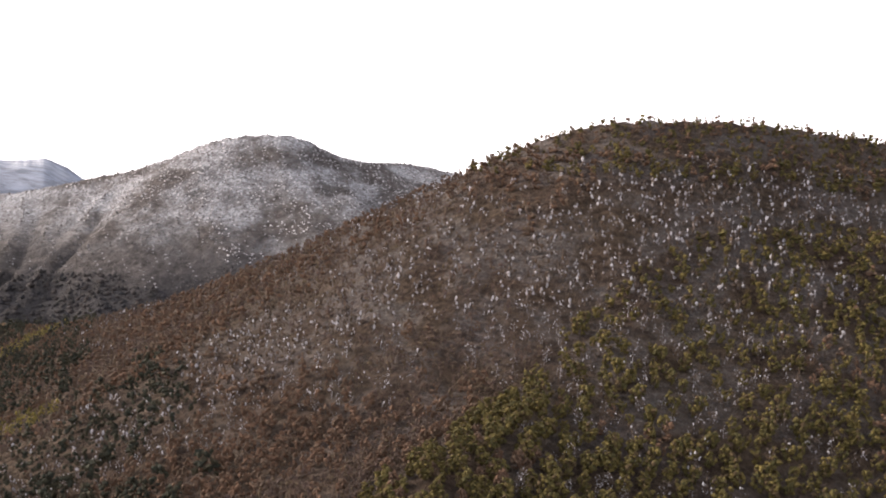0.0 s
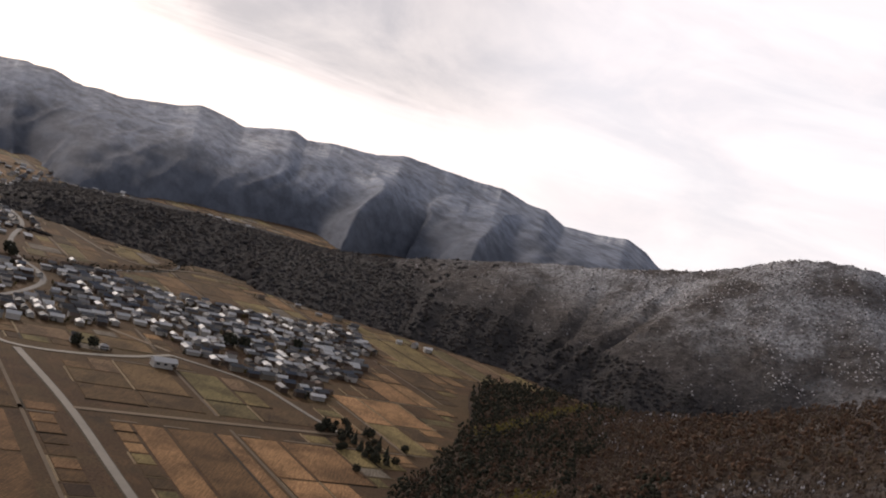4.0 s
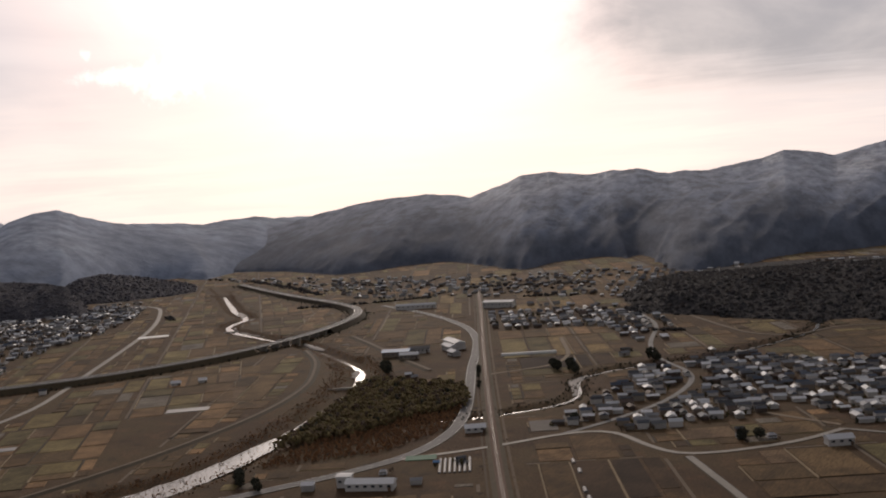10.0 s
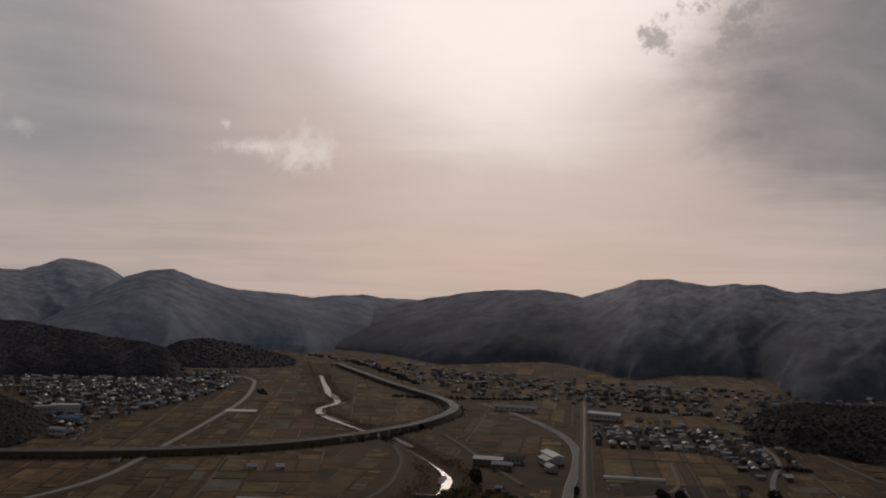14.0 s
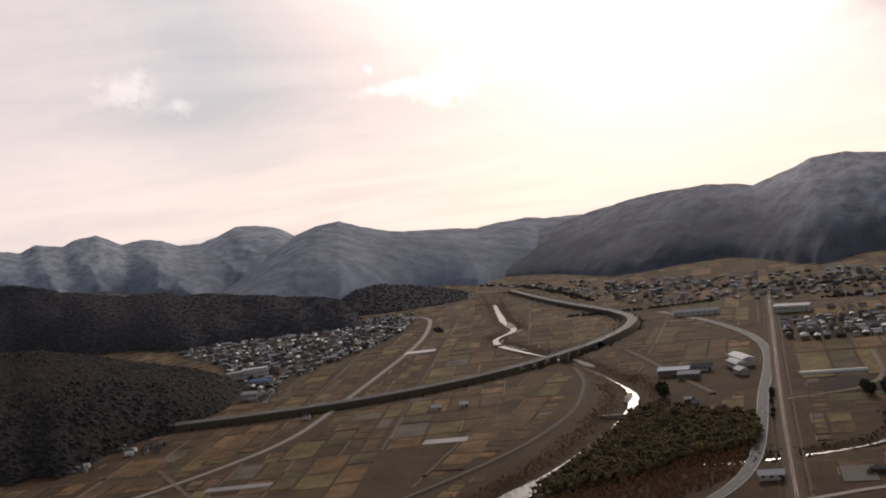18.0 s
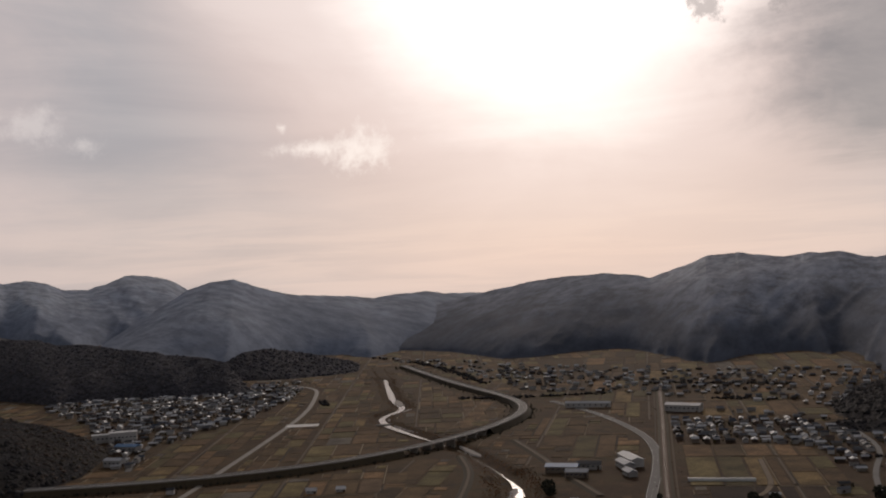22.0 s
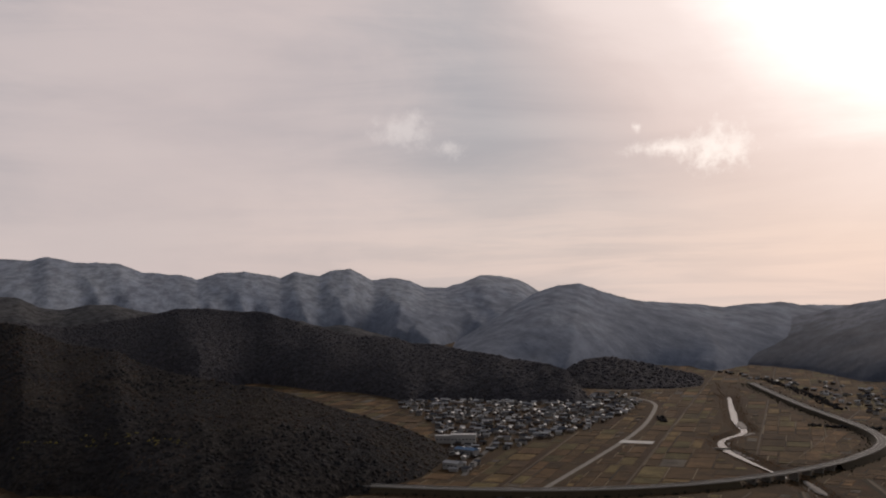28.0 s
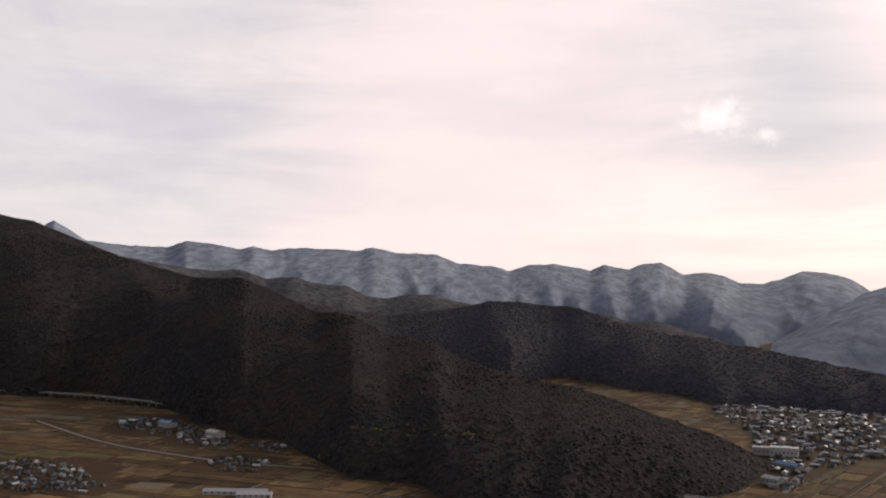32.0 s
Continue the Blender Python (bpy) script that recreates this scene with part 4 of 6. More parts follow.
def box_mesh(name, lx, ly, lz, mat, bevel=0.0):
    """A block standing on its base."""
    bm = bmesh.new()
    bmesh.ops.create_cube(bm, size=1.0)
    bmesh.ops.scale(bm, vec=(lx, ly, lz), verts=bm.verts)
    bmesh.ops.translate(bm, vec=(0, 0, lz / 2), verts=bm.verts)
    if bevel:
        bmesh.ops.bevel(bm, geom=list(bm.edges), offset=bevel, segments=1, affect="EDGES")
    me = bpy.data.meshes.new(name)
    bm.to_mesh(me)
    bm.free()
    me.materials.append(mat)
    return me


weir(-497, 572, 32, 44)
weir(-845, 776, 60, 30)


OLD_ASPHALT = plain("worn_asphalt", (0.17, 0.165, 0.16), 0.85, 0.15, 0.3)


def highway(line, label, first=0, last=10 ** 6):
    """An earth bank with a carriageway, guard rails and marker posts; between two distances it stands on piers instead."""
    line = [(x, y, 1.0 + 0.6 * z) for x, y, z in line]
    deck = new("highway", ribbon("highway", line, [(-4.6, -0.5), (-4.6, 0.15), (-4.3, 0.15), (-4.3, 0.0), (0, 0.06), (4.3, 0.0), (4.3, 0.15), (4.6, 0.15), (4.6, -0.5), (-4.6, -0.5)], 8, [CONCRETE, OLD_ASPHALT], index=[0, 0, 0, 1, 1, 0, 0, 0, 0]))
    tagged(deck, label, "highway", kind="structure")
    strip("edge_line", [(*p[:2], p[2]) for p in beside(line, 3.8)], 0.1, 0.04, PAINT, deck)
    strip("edge_line", [(*p[:2], p[2]) for p in beside(line, -3.8)], 0.1, 0.04, PAINT, deck)
    strip("centre_line", line, 0.1, 0.10, PAINT, deck)
    for off in (-4.45, 4.45):
        strip("guard_rail", beside(line, off), 0.06, 0.7, STEEL, deck, "grey steel guard rail", 8, 0.3)
    p, way = along(line, 8)
    s = np.arange(len(p)) * 8.0
    for a, b in ((0, first), (last, 10 ** 6)):
        run = p[(s >= a) & (s <= b)]
        if len(run) > 2:
            verts, faces, k = [], [], 4
            w = np.gradient(run[:, :2], axis=0)
            w /= np.linalg.norm(w, axis=1)[:, None]
            for i in range(len(run)):
                z = run[i, 2] - 0.95
                for off, h in ((-5.0 - 1.15 * z, -0.3), (-5.2, z + 0.4), (5.2, z + 0.4), (5.0 + 1.15 * z, -0.3)):
                    verts.append((run[i, 0] + w[i, 1] * off, run[i, 1] - w[i, 0] * off, h))
            for i in range(len(run) - 1):
                for j in range(3):
                    faces.append((i * k + j, (i + 1) * k + j, (i + 1) * k + j + 1, i * k + j + 1))
            part("embankment", mesh_of("embankment", verts, faces, [VERGE]), deck, "earth bank under dry grass")
    pier = box_mesh("pier", 9.0, 1.6, 6.6, CONCRETE, 0.12)
    cap = box_mesh("pier_cap", 12.0, 2.2, 0.9, CONCRETE, 0.1)
    for i in range(len(p)):
        if first < s[i] < last and i % 2 == 0:
            turn = math.degrees(math.atan2(-way[i, 0], way[i, 1]))
            for me, z in ((pier, p[i, 2] - 8.0), (cap, p[i, 2] - 1.75)):
                ob = part(me.name, me, deck)
                ob.matrix_local = pose(p[i, 0], p[i, 1], z, 0, 0, turn)
    return deck


highway(HIGHWAY_EAST, "grey two-lane highway on a bank and a river bridge", 385, 500)
highway(HIGHWAY_WEST, "grey highway on a bank along the wooded hill")

# ---- fields ----
VILLAGE_A = [(-290, 520), (-303, 640), (-312, 715), (-285, 772), (-200, 752), (-110, 800), (-62, 850), (-32, 776), (-36, 650), (-46, 552), (-116, 566), (-150, 600), (-172, 618), (-195, 566), (-236, 520)]
VILLAGE_B = [(-606, 932), (-500, 996), (-385, 936), (-338, 805), (-326, 742), (-400, 845), (-440, 880), (-535, 834)]
VILLAGE_C = [(-1367, 632), (-1290, 790), (-1262, 980), (-1150, 900), (-1030, 765), (-935, 575), (-850, 494), (-900, 490), (-975, 535), (-1150, 600)]
HAMLETS = [(-1285, -75, 78, 40), (-1180, -10, 52, 30), (-1030, 38, 44, 26), (-1120, 64, 30, 18), (-1005, -145, 80, 50), (-950, -90, 32, 20), (-848, 180, 28, 13), (-812, 228, 14, 9), (-784, 290, 38, 18), (-786, 345, 34, 16), (-840, 245, 20, 14)]


def inside(x, y, polygon):
    hit = np.zeros(np.shape(x), dtype=bool)
    for (x0, y0), (x1, y1) in zip(polygon, polygon[1:] + polygon[:1]):
        cut = (y0 > y) != (y1 > y)
        hit ^= cut & (x < (x1 - x0) * (y - y0) / (y1 - y0 + 1e-9) + x0)
    return hit


CELL, LOW_X, LOW_Y = 5.0, -2300, -760
GX, GY = np.meshgrid(np.arange(LOW_X, 320, CELL), np.arange(LOW_Y, 1720, CELL), indexing="ij")
TAKEN = np.zeros(GX.shape, dtype=bool)
TAKEN |= near_line(GX, GY, RIVER) < np.where(GX < -570, 14, 25)
for line_, wide_ in ((STREAM, 10), (RAIL, 12), (MAIN_ROAD, 7), (CROSS_ROAD, 4.5), (VILLAGE_ROAD, 5), (FIELD_ROAD, 4), (CROSS_LANE, 3.5), (EDGE_LANE, 3.5), (WEST_ROAD, 6),
                    (LEVEE_ROAD, 6), (EAST_LEVEE, 6), (LOOP_ROAD, 4), (HIGHWAY_EAST, 18), (HIGHWAY_WEST, 17), (VALLEY_LANE, 4)):
    TAKEN |= near_line(GX, GY, line_) < wide_
for hill_ in (HILL_A, HILL_B, HILL_H, HILL_G, HILL_J, HILL_K, RANGE_E, RANGE_M):
    TAKEN |= hill_.height(GX, GY) > -0.2
for poly_ in (VILLAGE_A, VILLAGE_B, VILLAGE_C):
    TAKEN |= inside(GX, GY, poly_)
for hx_, hy_, ra_, rb_ in HAMLETS:
    TAKEN |= ((GX - hx_) / ra_) ** 2 + ((GY - hy_) / (rb_ * 1.4)) ** 2 < 1
GROVE = [(-416, 408), (-448, 448), (-474, 505), (-496, 566), (-470, 596), (-402, 590), (-368, 545), (-384, 500), (-392, 455)]
REEDS = [(-398, 380), (-352, 430), (-348, 490), (-374, 545), (-400, 500), (-410, 440)]
YARDS = [[(-345, 350), (-290, 385), (-285, 430), (-330, 425)], [(-575, 660), (-530, 770), (-480, 735), (-455, 610), (-520, 600)]]
for poly_ in (GROVE, REEDS, *YARDS):
    TAKEN |= inside(GX, GY, poly_)


def taken(x, y):
    i, j = np.rint((np.asarray(x) - LOW_X) / CELL).astype(int), np.rint((np.asarray(y) - LOW_Y) / CELL).astype(int)
    ok = (i >= 0) & (j >= 0) & (i < TAKEN.shape[0]) & (j < TAKEN.shape[1])
    return np.where(ok, TAKEN[np.clip(i, 0, TAKEN.shape[0] - 1), np.clip(j, 0, TAKEN.shape[1] - 1)], True)


def field_material(name, stops, even=0.0):
    """A winter field: one of a few tones, with drill rows, damp patches and crumbs of soil."""
    m, n, s = material(name, 0.95, 0.15)
    r = n.add("ShaderNodeObjectInfo").outputs["Random"]
    island = n.add("ShaderNodeNewGeometry").outputs["Random Per Island"]
    pick = n.math("FRACT", n.math("ADD", r, island))
    col = n.ramp(pick, [((i + 0.001) / len(stops), c) for i, c in enumerate(stops)], False)
    col.node.color_ramp.interpolation = "CONSTANT"
    col = n.mix(even, col, (0.108, 0.072, 0.034))
    p = place_of(n)
    rows = n.noise(n.mapping(p, (2.2, 0.12, 1), (0, 0, radians(33.7))), 1.0, 3, 0.6)
    damp = n.noise(p, 0.045, 4, 0.6)
    fine = n.noise(p, 0.9, 3, 0.7)
    col = n.mix(1.0, col, n.ramp(rows, [(0.3, 0.68), (0.7, 1.3)]), "MULTIPLY")
    col = n.mix(1.0, col, n.ramp(damp, [(0.3, 0.72), (0.65, 1.5)]), "MULTIPLY")
    col = n.mix(1.0, col, n.ramp(fine, [(0.3, 0.78), (0.7, 1.22)]), "MULTIPLY")
    n.link(col, s.inputs["Base Color"])
    return m


FIELD = field_material("winter_field", [(0.243, 0.140, 0.068), (0.042, 0.024, 0.013), (0.111, 0.064, 0.032), (0.150, 0.086, 0.042), (0.029, 0.017, 0.011), (0.122, 0.078, 0.049), (0.091, 0.052, 0.026), (0.065, 0.037, 0.018), (0.117, 0.073, 0.035), (0.101, 0.058, 0.028), (0.047, 0.027, 0.015), (0.082, 0.047, 0.022), (0.193, 0.111, 0.054), (0.070, 0.043, 0.021), (0.150, 0.118, 0.048), (0.105, 0.095, 0.040), (0.205, 0.140, 0.060), (0.078, 0.070, 0.032), (0.128, 0.122, 0.110), (0.180, 0.145, 0.062)], 0.36)
STRAW = field_material("straw_field", [(0.225, 0.129, 0.062), (0.179, 0.102, 0.049), (0.250, 0.143, 0.070), (0.070, 0.040, 0.019), (0.098, 0.057, 0.027), (0.190, 0.109, 0.054)])
SOIL = field_material("ploughed_field", [(0.034, 0.020, 0.012), (0.048, 0.028, 0.015), (0.027, 0.016, 0.011), (0.043, 0.027, 0.016)])
STUBBLE = field_material("stubble_field", [(0.122, 0.070, 0.035), (0.097, 0.056, 0.027), (0.138, 0.080, 0.038), (0.070, 0.041, 0.019)])
TONES = [([(-116, 430), (-54, 478), (60, 390), (-40, 300)], STRAW), ([(-84, 566), (-30, 540), (30, 600), (40, 740), (-10, 790), (-40, 650)], STRAW), ([(-252, 480), (-205, 505), (-148, 428), (-212, 376)], SOIL),
         ([(-212, 376), (-148, 428), (-90, 345), (-165, 285)], STUBBLE), ([(-165, 285), (-90, 345), (-40, 280), (-120, 205)], SOIL), ([(-500, 790), (-380, 830), (-350, 700), (-440, 650)], SOIL)]


def tone_at(x, y):
    for polygon, mat in TONES:
        if inside(np.array([x]), np.array([y]), polygon)[0]:
            return mat
    return FIELD


DRY_BUND = plain("dry_grass_bund", (0.33, 0.25, 0.15), 0.95, 0.35, 0.08)
DARK_BUND = plain("wet_bund", (0.035, 0.026, 0.017), 0.95, 0.35, 0.1)


def make_fields():
    """Blocks of fields in two directions, cut smaller where a road or bank is in the way."""
    rng = np.random.RandomState(11)
    kept = []

    def try_cell(frame_, a0, b0, la, lb, depth):
        (ux, uy), (vx, vy) = frame_
        s, t = np.meshgrid(np.linspace(0.03, 0.97, 9), np.linspace(0.05, 0.95, 6))
        a, b = a0 + la * s, b0 + lb * t
        bad = taken(ux * a + vx * b, uy * a + vy * b).mean()
        if bad < 0.015:
            if small and la > 45:
                cuts = np.sort(np.concatenate([[0, 1], np.clip(np.arange(1, int(la / 28)) / int(la / 28) + rng.uniform(-0.08, 0.08, int(la / 28) - 1), 0.05, 0.95)]))
                pieces = [(a0 + la * c0, b0, la * (c1 - c0), lb) for c0, c1 in zip(cuts[:-1], cuts[1:])]
            elif max(la, lb) > 62 and rng.rand() < 0.4:
                k = rng.uniform(0.35, 0.65)
                pieces = [(a0, b0, la * k, lb), (a0 + la * k, b0, la * (1 - k), lb)] if la > lb else [(a0, b0, la, lb * k), (a0, b0 + lb * k, la, lb * (1 - k))]
            else:
                pieces = [(a0, b0, la, lb)]
            for q in pieces:
                kept.append((frame_, *q))
        elif bad < 0.97 and depth < 4 and max(la, lb) > 9:
            if la > lb:
                try_cell(frame_, a0, b0, la / 2, lb, depth + 1)
                try_cell(frame_, a0 + la / 2, b0, la / 2, lb, depth + 1)
            else:
                try_cell(frame_, a0, b0, la, lb / 2, depth + 1)
                try_cell(frame_, a0, b0 + lb / 2, la, lb / 2, depth + 1)

    for small, frame_, test in ((False, ((-0.555, 0.832), (0.832, 0.555)), lambda x, y: x > -1.0 * (y - 250) * 0.55 - 440),
                         (True, ((-0.715, 0.70), (0.70, 0.715)), lambda x, y: x <= -1.0 * (y - 250) * 0.55 - 440 and y > 150),
                         (False, ((-0.5, -0.866), (0.866, -0.5)), lambda x, y: y <= 150)):
        (ux, uy), (vx, vy) = frame_
        for i in range(-30, 30):
            for j in range(-30, 30):
                a0, b0 = i * 103.0, j * 96.0
                x, y = ux * (a0 + 50) + vx * (b0 + 48), uy * (a0 + 50) + vy * (b0 + 48)
                if not (-2250 < x < 300 and -700 < y < 1690) or not test(x, y):
                    continue
                at_b = 0.0
                while at_b < 90:
                    w = min(rng.choice([12.0, 15.0, 18.0, 24.0] if small else [16.0, 20.0, 24.0, 30.0]), 93 - at_b)
                    if w > 8:
                        try_cell(frame_, a0, b0 + at_b, 100.0, w, 0)
                    at_b += w
    kept.sort(key=lambda q: math.hypot(q[0][0][0] * (q[1] + q[3] / 2) + q[0][1][0] * (q[2] + q[4] / 2) + 250, q[0][0][1] * (q[1] + q[3] / 2) + q[0][1][1] * (q[2] + q[4] / 2) - 380))
    rest_v, rest_f = [], []
    for k, ((u, v), a0, b0, la, lb) in enumerate(kept):
        e = 0.8 if k < 300 else 1.0
        h = 0.16 + 0.07 * rng.rand()
        ring = []
        for z, g in ((-0.2, 0.0), (h, 0.35)):
            for a, b in ((e + g, e + g), (la - e - g, e + g), (la - e - g, lb - e - g), (e + g, lb - e - g)):
                a, b = a0 + a, b0 + b
                ring.append((u[0] * a + v[0] * b, u[1] * a + v[1] * b, z))
        turned = u[0] * v[1] - u[1] * v[0] < 0
        faces = [(4, 5, 6, 7), (0, 1, 5, 4), (1, 2, 6, 5), (2, 3, 7, 6), (3, 0, 4, 7)]
        if turned:
            faces = [tuple(reversed(f)) for f in faces]
        if k < 300:
            part("field", mesh_of("field", ring, faces, [tone_at(*np.mean(ring, axis=0)[:2])]), ground)
        else:
            n0 = len(rest_v)
            rest_v += ring
            rest_f += [tuple(i + n0 for i in f) for f in faces]
    # grassy bunds between the fields, pale where they are dry
    for name, mat, share in (("dry_bunds", DRY_BUND, 0.42), ("dark_bunds", DARK_BUND, 0.3)):
        bund_v, bund_f = [], []
        for (u, v), a0, b0, la, lb in kept:
            for sidelong in (False, True):
                if rng.rand() > share or (sidelong and rng.rand() < 0.5):
                    continue
                w, h, n0 = rng.uniform(0.35, 0.75), rng.uniform(0.3, 0.55), len(bund_v)
                for k, (off, z) in enumerate(((-w, 0.0), (0.0, h), (w, 0.0))):
                    for a, b in (((off, 0.0), (off, lb)) if sidelong else ((0.0, off), (la, off))):
                        bund_v.append((u[0] * (a0 + a) + v[0] * (b0 + b), u[1] * (a0 + a) + v[1] * (b0 + b), z))
                bund_f += [(n0, n0 + 1, n0 + 3, n0 + 2), (n0 + 2, n0 + 3, n0 + 5, n0 + 4)]
        part(name, mesh_of(name, bund_v, bund_f, [mat]), ground, "low grassy bunds between the fields", "stuff")
    # trodden tracks along the edges of the blocks
    track_v, track_f = [], []
    for (ux, uy), (vx, vy) in {q[0] for q in kept}:
        mine = [q for q in kept if q[0] == ((ux, uy), (vx, vy))]
        done = set()
        for _, a0, b0, la, lb in mine:
            i, j = math.floor((a0 + la / 2) / 103.0), math.floor((b0 + lb / 2) / 96.0)
            for k in range(10):
                done.add((0, i, j, int((b0 - j * 96.0) // 12)))
            for k in range(int(la // 12) + 1):
                done.add((1, i, j, int((a0 - i * 103.0) // 12) + k))
        for way_, i, j, k in sorted(done):
            if way_ == 0:
                p0, p1, half = (i * 103.0 - 1.5, j * 96.0 + k * 12.0), (i * 103.0 - 1.5, j * 96.0 + (k + 1) * 12.0), (0.9, 0.0)
            else:
                p0, p1, half = (i * 103.0 + k * 12.0, j * 96.0 - 1.5), (i * 103.0 + (k + 1) * 12.0, j * 96.0 - 1.5), (0.0, 0.9)
            ends = [(ux * a + vx * b, uy * a + vy * b) for a, b in (p0, p1)]
            if taken(*[np.array([q[m] for q in ends]) for m in (0, 1)]).any():
                continue
            n0 = len(track_v)
            for a, b in ((p0[0] - half[0], p0[1] - half[1]), (p0[0] + half[0], p0[1] + half[1]), (p1[0] + half[0], p1[1] + half[1]), (p1[0] - half[0], p1[1] - half[1])):
                track_v.append((ux * a + vx * b, uy * a + vy * b, 0.18))
            track_f.append((n0, n0 + 1, n0 + 2, n0 + 3))
    part("farm_tracks", mesh_of("farm_tracks", track_v, track_f, [GRAVEL]), ground, "pale trodden tracks between the fields", "stuff")
    part("fields", mesh_of("fields", rest_v, rest_f, [FIELD]), ground, "patchwork of far winter fields", "stuff")


make_fields()

# ---- houses ----
WALLS = palette("house_wall", [(0.22, 0.20, 0.17), (0.12, 0.09, 0.07), (0.52, 0.505, 0.485), (0.08, 0.06, 0.048), (0.34, 0.33, 0.315), (0.20, 0.165, 0.13), (0.42, 0.41, 0.39)], 0.85, "island", 1.0)
TILES = palette("roof_tile", [(0.074, 0.078, 0.089), (0.101, 0.108, 0.121), (0.061, 0.062, 0.070), (0.149, 0.155, 0.169), (0.101, 0.074, 0.062), (0.095, 0.111, 0.142), (0.216, 0.223, 0.236), (0.108, 0.113, 0.121), (0.068, 0.084, 0.115), (0.054, 0.057, 0.063), (0.365, 0.371, 0.385), (0.088, 0.090, 0.097), (0.135, 0.142, 0.149)], 0.75, "island", 2.2, 0.25)
PALE_ROOF = palette("pale_metal_roof", [(0.60, 0.61, 0.62), (0.72, 0.72, 0.72), (0.5, 0.52, 0.54)], 0.65, "island", 0.8, 0.5, 0.12)
BLUE_ROOF = palette("blue_metal_roof", [(0.10, 0.22, 0.42), (0.13, 0.26, 0.46)], 0.5, "island", 0.8, 0.45, 0.15)
WHITE_WALL = plain("white_render", (0.50, 0.49, 0.47), 0.8, 0.12, 0.5)
WOOD = plain("weathered_timber", (0.13, 0.09, 0.06), 0.85, 0.3, 1.2)
GLASS, gn_, gs_ = material("window_glass", 0.08, 0.6)
gs_.inputs["Base Color"].default_value = (0.03, 0.035, 0.04, 1)
FILM = plain("greenhouse_film", (0.60, 0.60, 0.58), 0.5, 0.08, 0.5, 0.5)


def gable_roof(name, lx, ly, z, rise, over, mat, hip=0.0, thick=0.22):
    """A pitched roof with eaves and thickness, its ridge along x; hip: how far the ridge ends draw in."""
    a, b = lx / 2 + over, ly / 2 + over
    r = a - hip
    drop = rise * over / (ly / 2)
    top = [(-a, -b, z - drop), (a, -b, z - drop), (a, b, z - drop), (-a, b, z - drop), (-r, 0, z + rise), (r, 0, z + rise)]
    verts = top + [(x, y, h - thick) for x, y, h in top]
    faces = [(0, 1, 5, 4), (2, 3, 4, 5), (1, 2, 5), (3, 0, 4), (7, 6, 10, 11), (9, 8, 11, 10), (8, 7, 11), (6, 9, 10), (0, 6, 7, 1), (1, 7, 8, 2), (2, 8, 9, 3), (3, 9, 6, 0)]
    return mesh_of(name, verts, faces, [mat])


def gable_walls(name, lx, ly, h, rise, mat):
    """Four walls with pointed ends."""
    a, b = lx / 2, ly / 2
    verts = [(-a, -b, 0), (a, -b, 0), (a, b, 0), (-a, b, 0), (-a, -b, h), (a, -b, h), (a, b, h), (-a, b, h), (-a, 0, h + rise), (a, 0, h + rise)]
    faces = [(0, 1, 5, 4), (2, 3, 7, 6), (1, 2, 6, 9, 5), (3, 0, 4, 8, 7)]
    return mesh_of(name, verts, faces, [mat])


def skirt_roof(name, lx, ly, z, out, mat):
    """The lower roof that runs round a two-storey house."""
    a, b = lx / 2, ly / 2
    verts = [(-a - out, -b - out, z - 0.5), (a + out, -b - out, z - 0.5), (a + out, b + out, z - 0.5), (-a - out, b + out, z - 0.5), (-a, -b, z + 0.35), (a, -b, z + 0.35), (a, b, z + 0.35), (-a, b, z + 0.35)]
    verts += [(x, y, h - 0.18) for x, y, h in verts[:4]]
    faces = [(0, 1, 5, 4), (1, 2, 6, 5), (2, 3, 7, 6), (3, 0, 4, 7), (0, 8, 9, 1), (1, 9, 10, 2), (2, 10, 11, 3), (3, 11, 8, 0), (8, 11, 10, 9)]
    return mesh_of(name, verts, faces, [mat])


def ridge_cap(name, length, z, mat):
    me = box_mesh(name, length, 0.5, 0.3, mat)
    me.transform(Matrix.Translation((0, 0, z - 0.08)))
    return me


WINDOW = box_mesh("window", 1.7, 0.12, 1.1, GLASS)
SASH = box_mesh("window_frame", 1.9, 0.08, 1.3, STEEL)
DOOR = box_mesh("door", 1.7, 0.12, 2.0, WOOD)


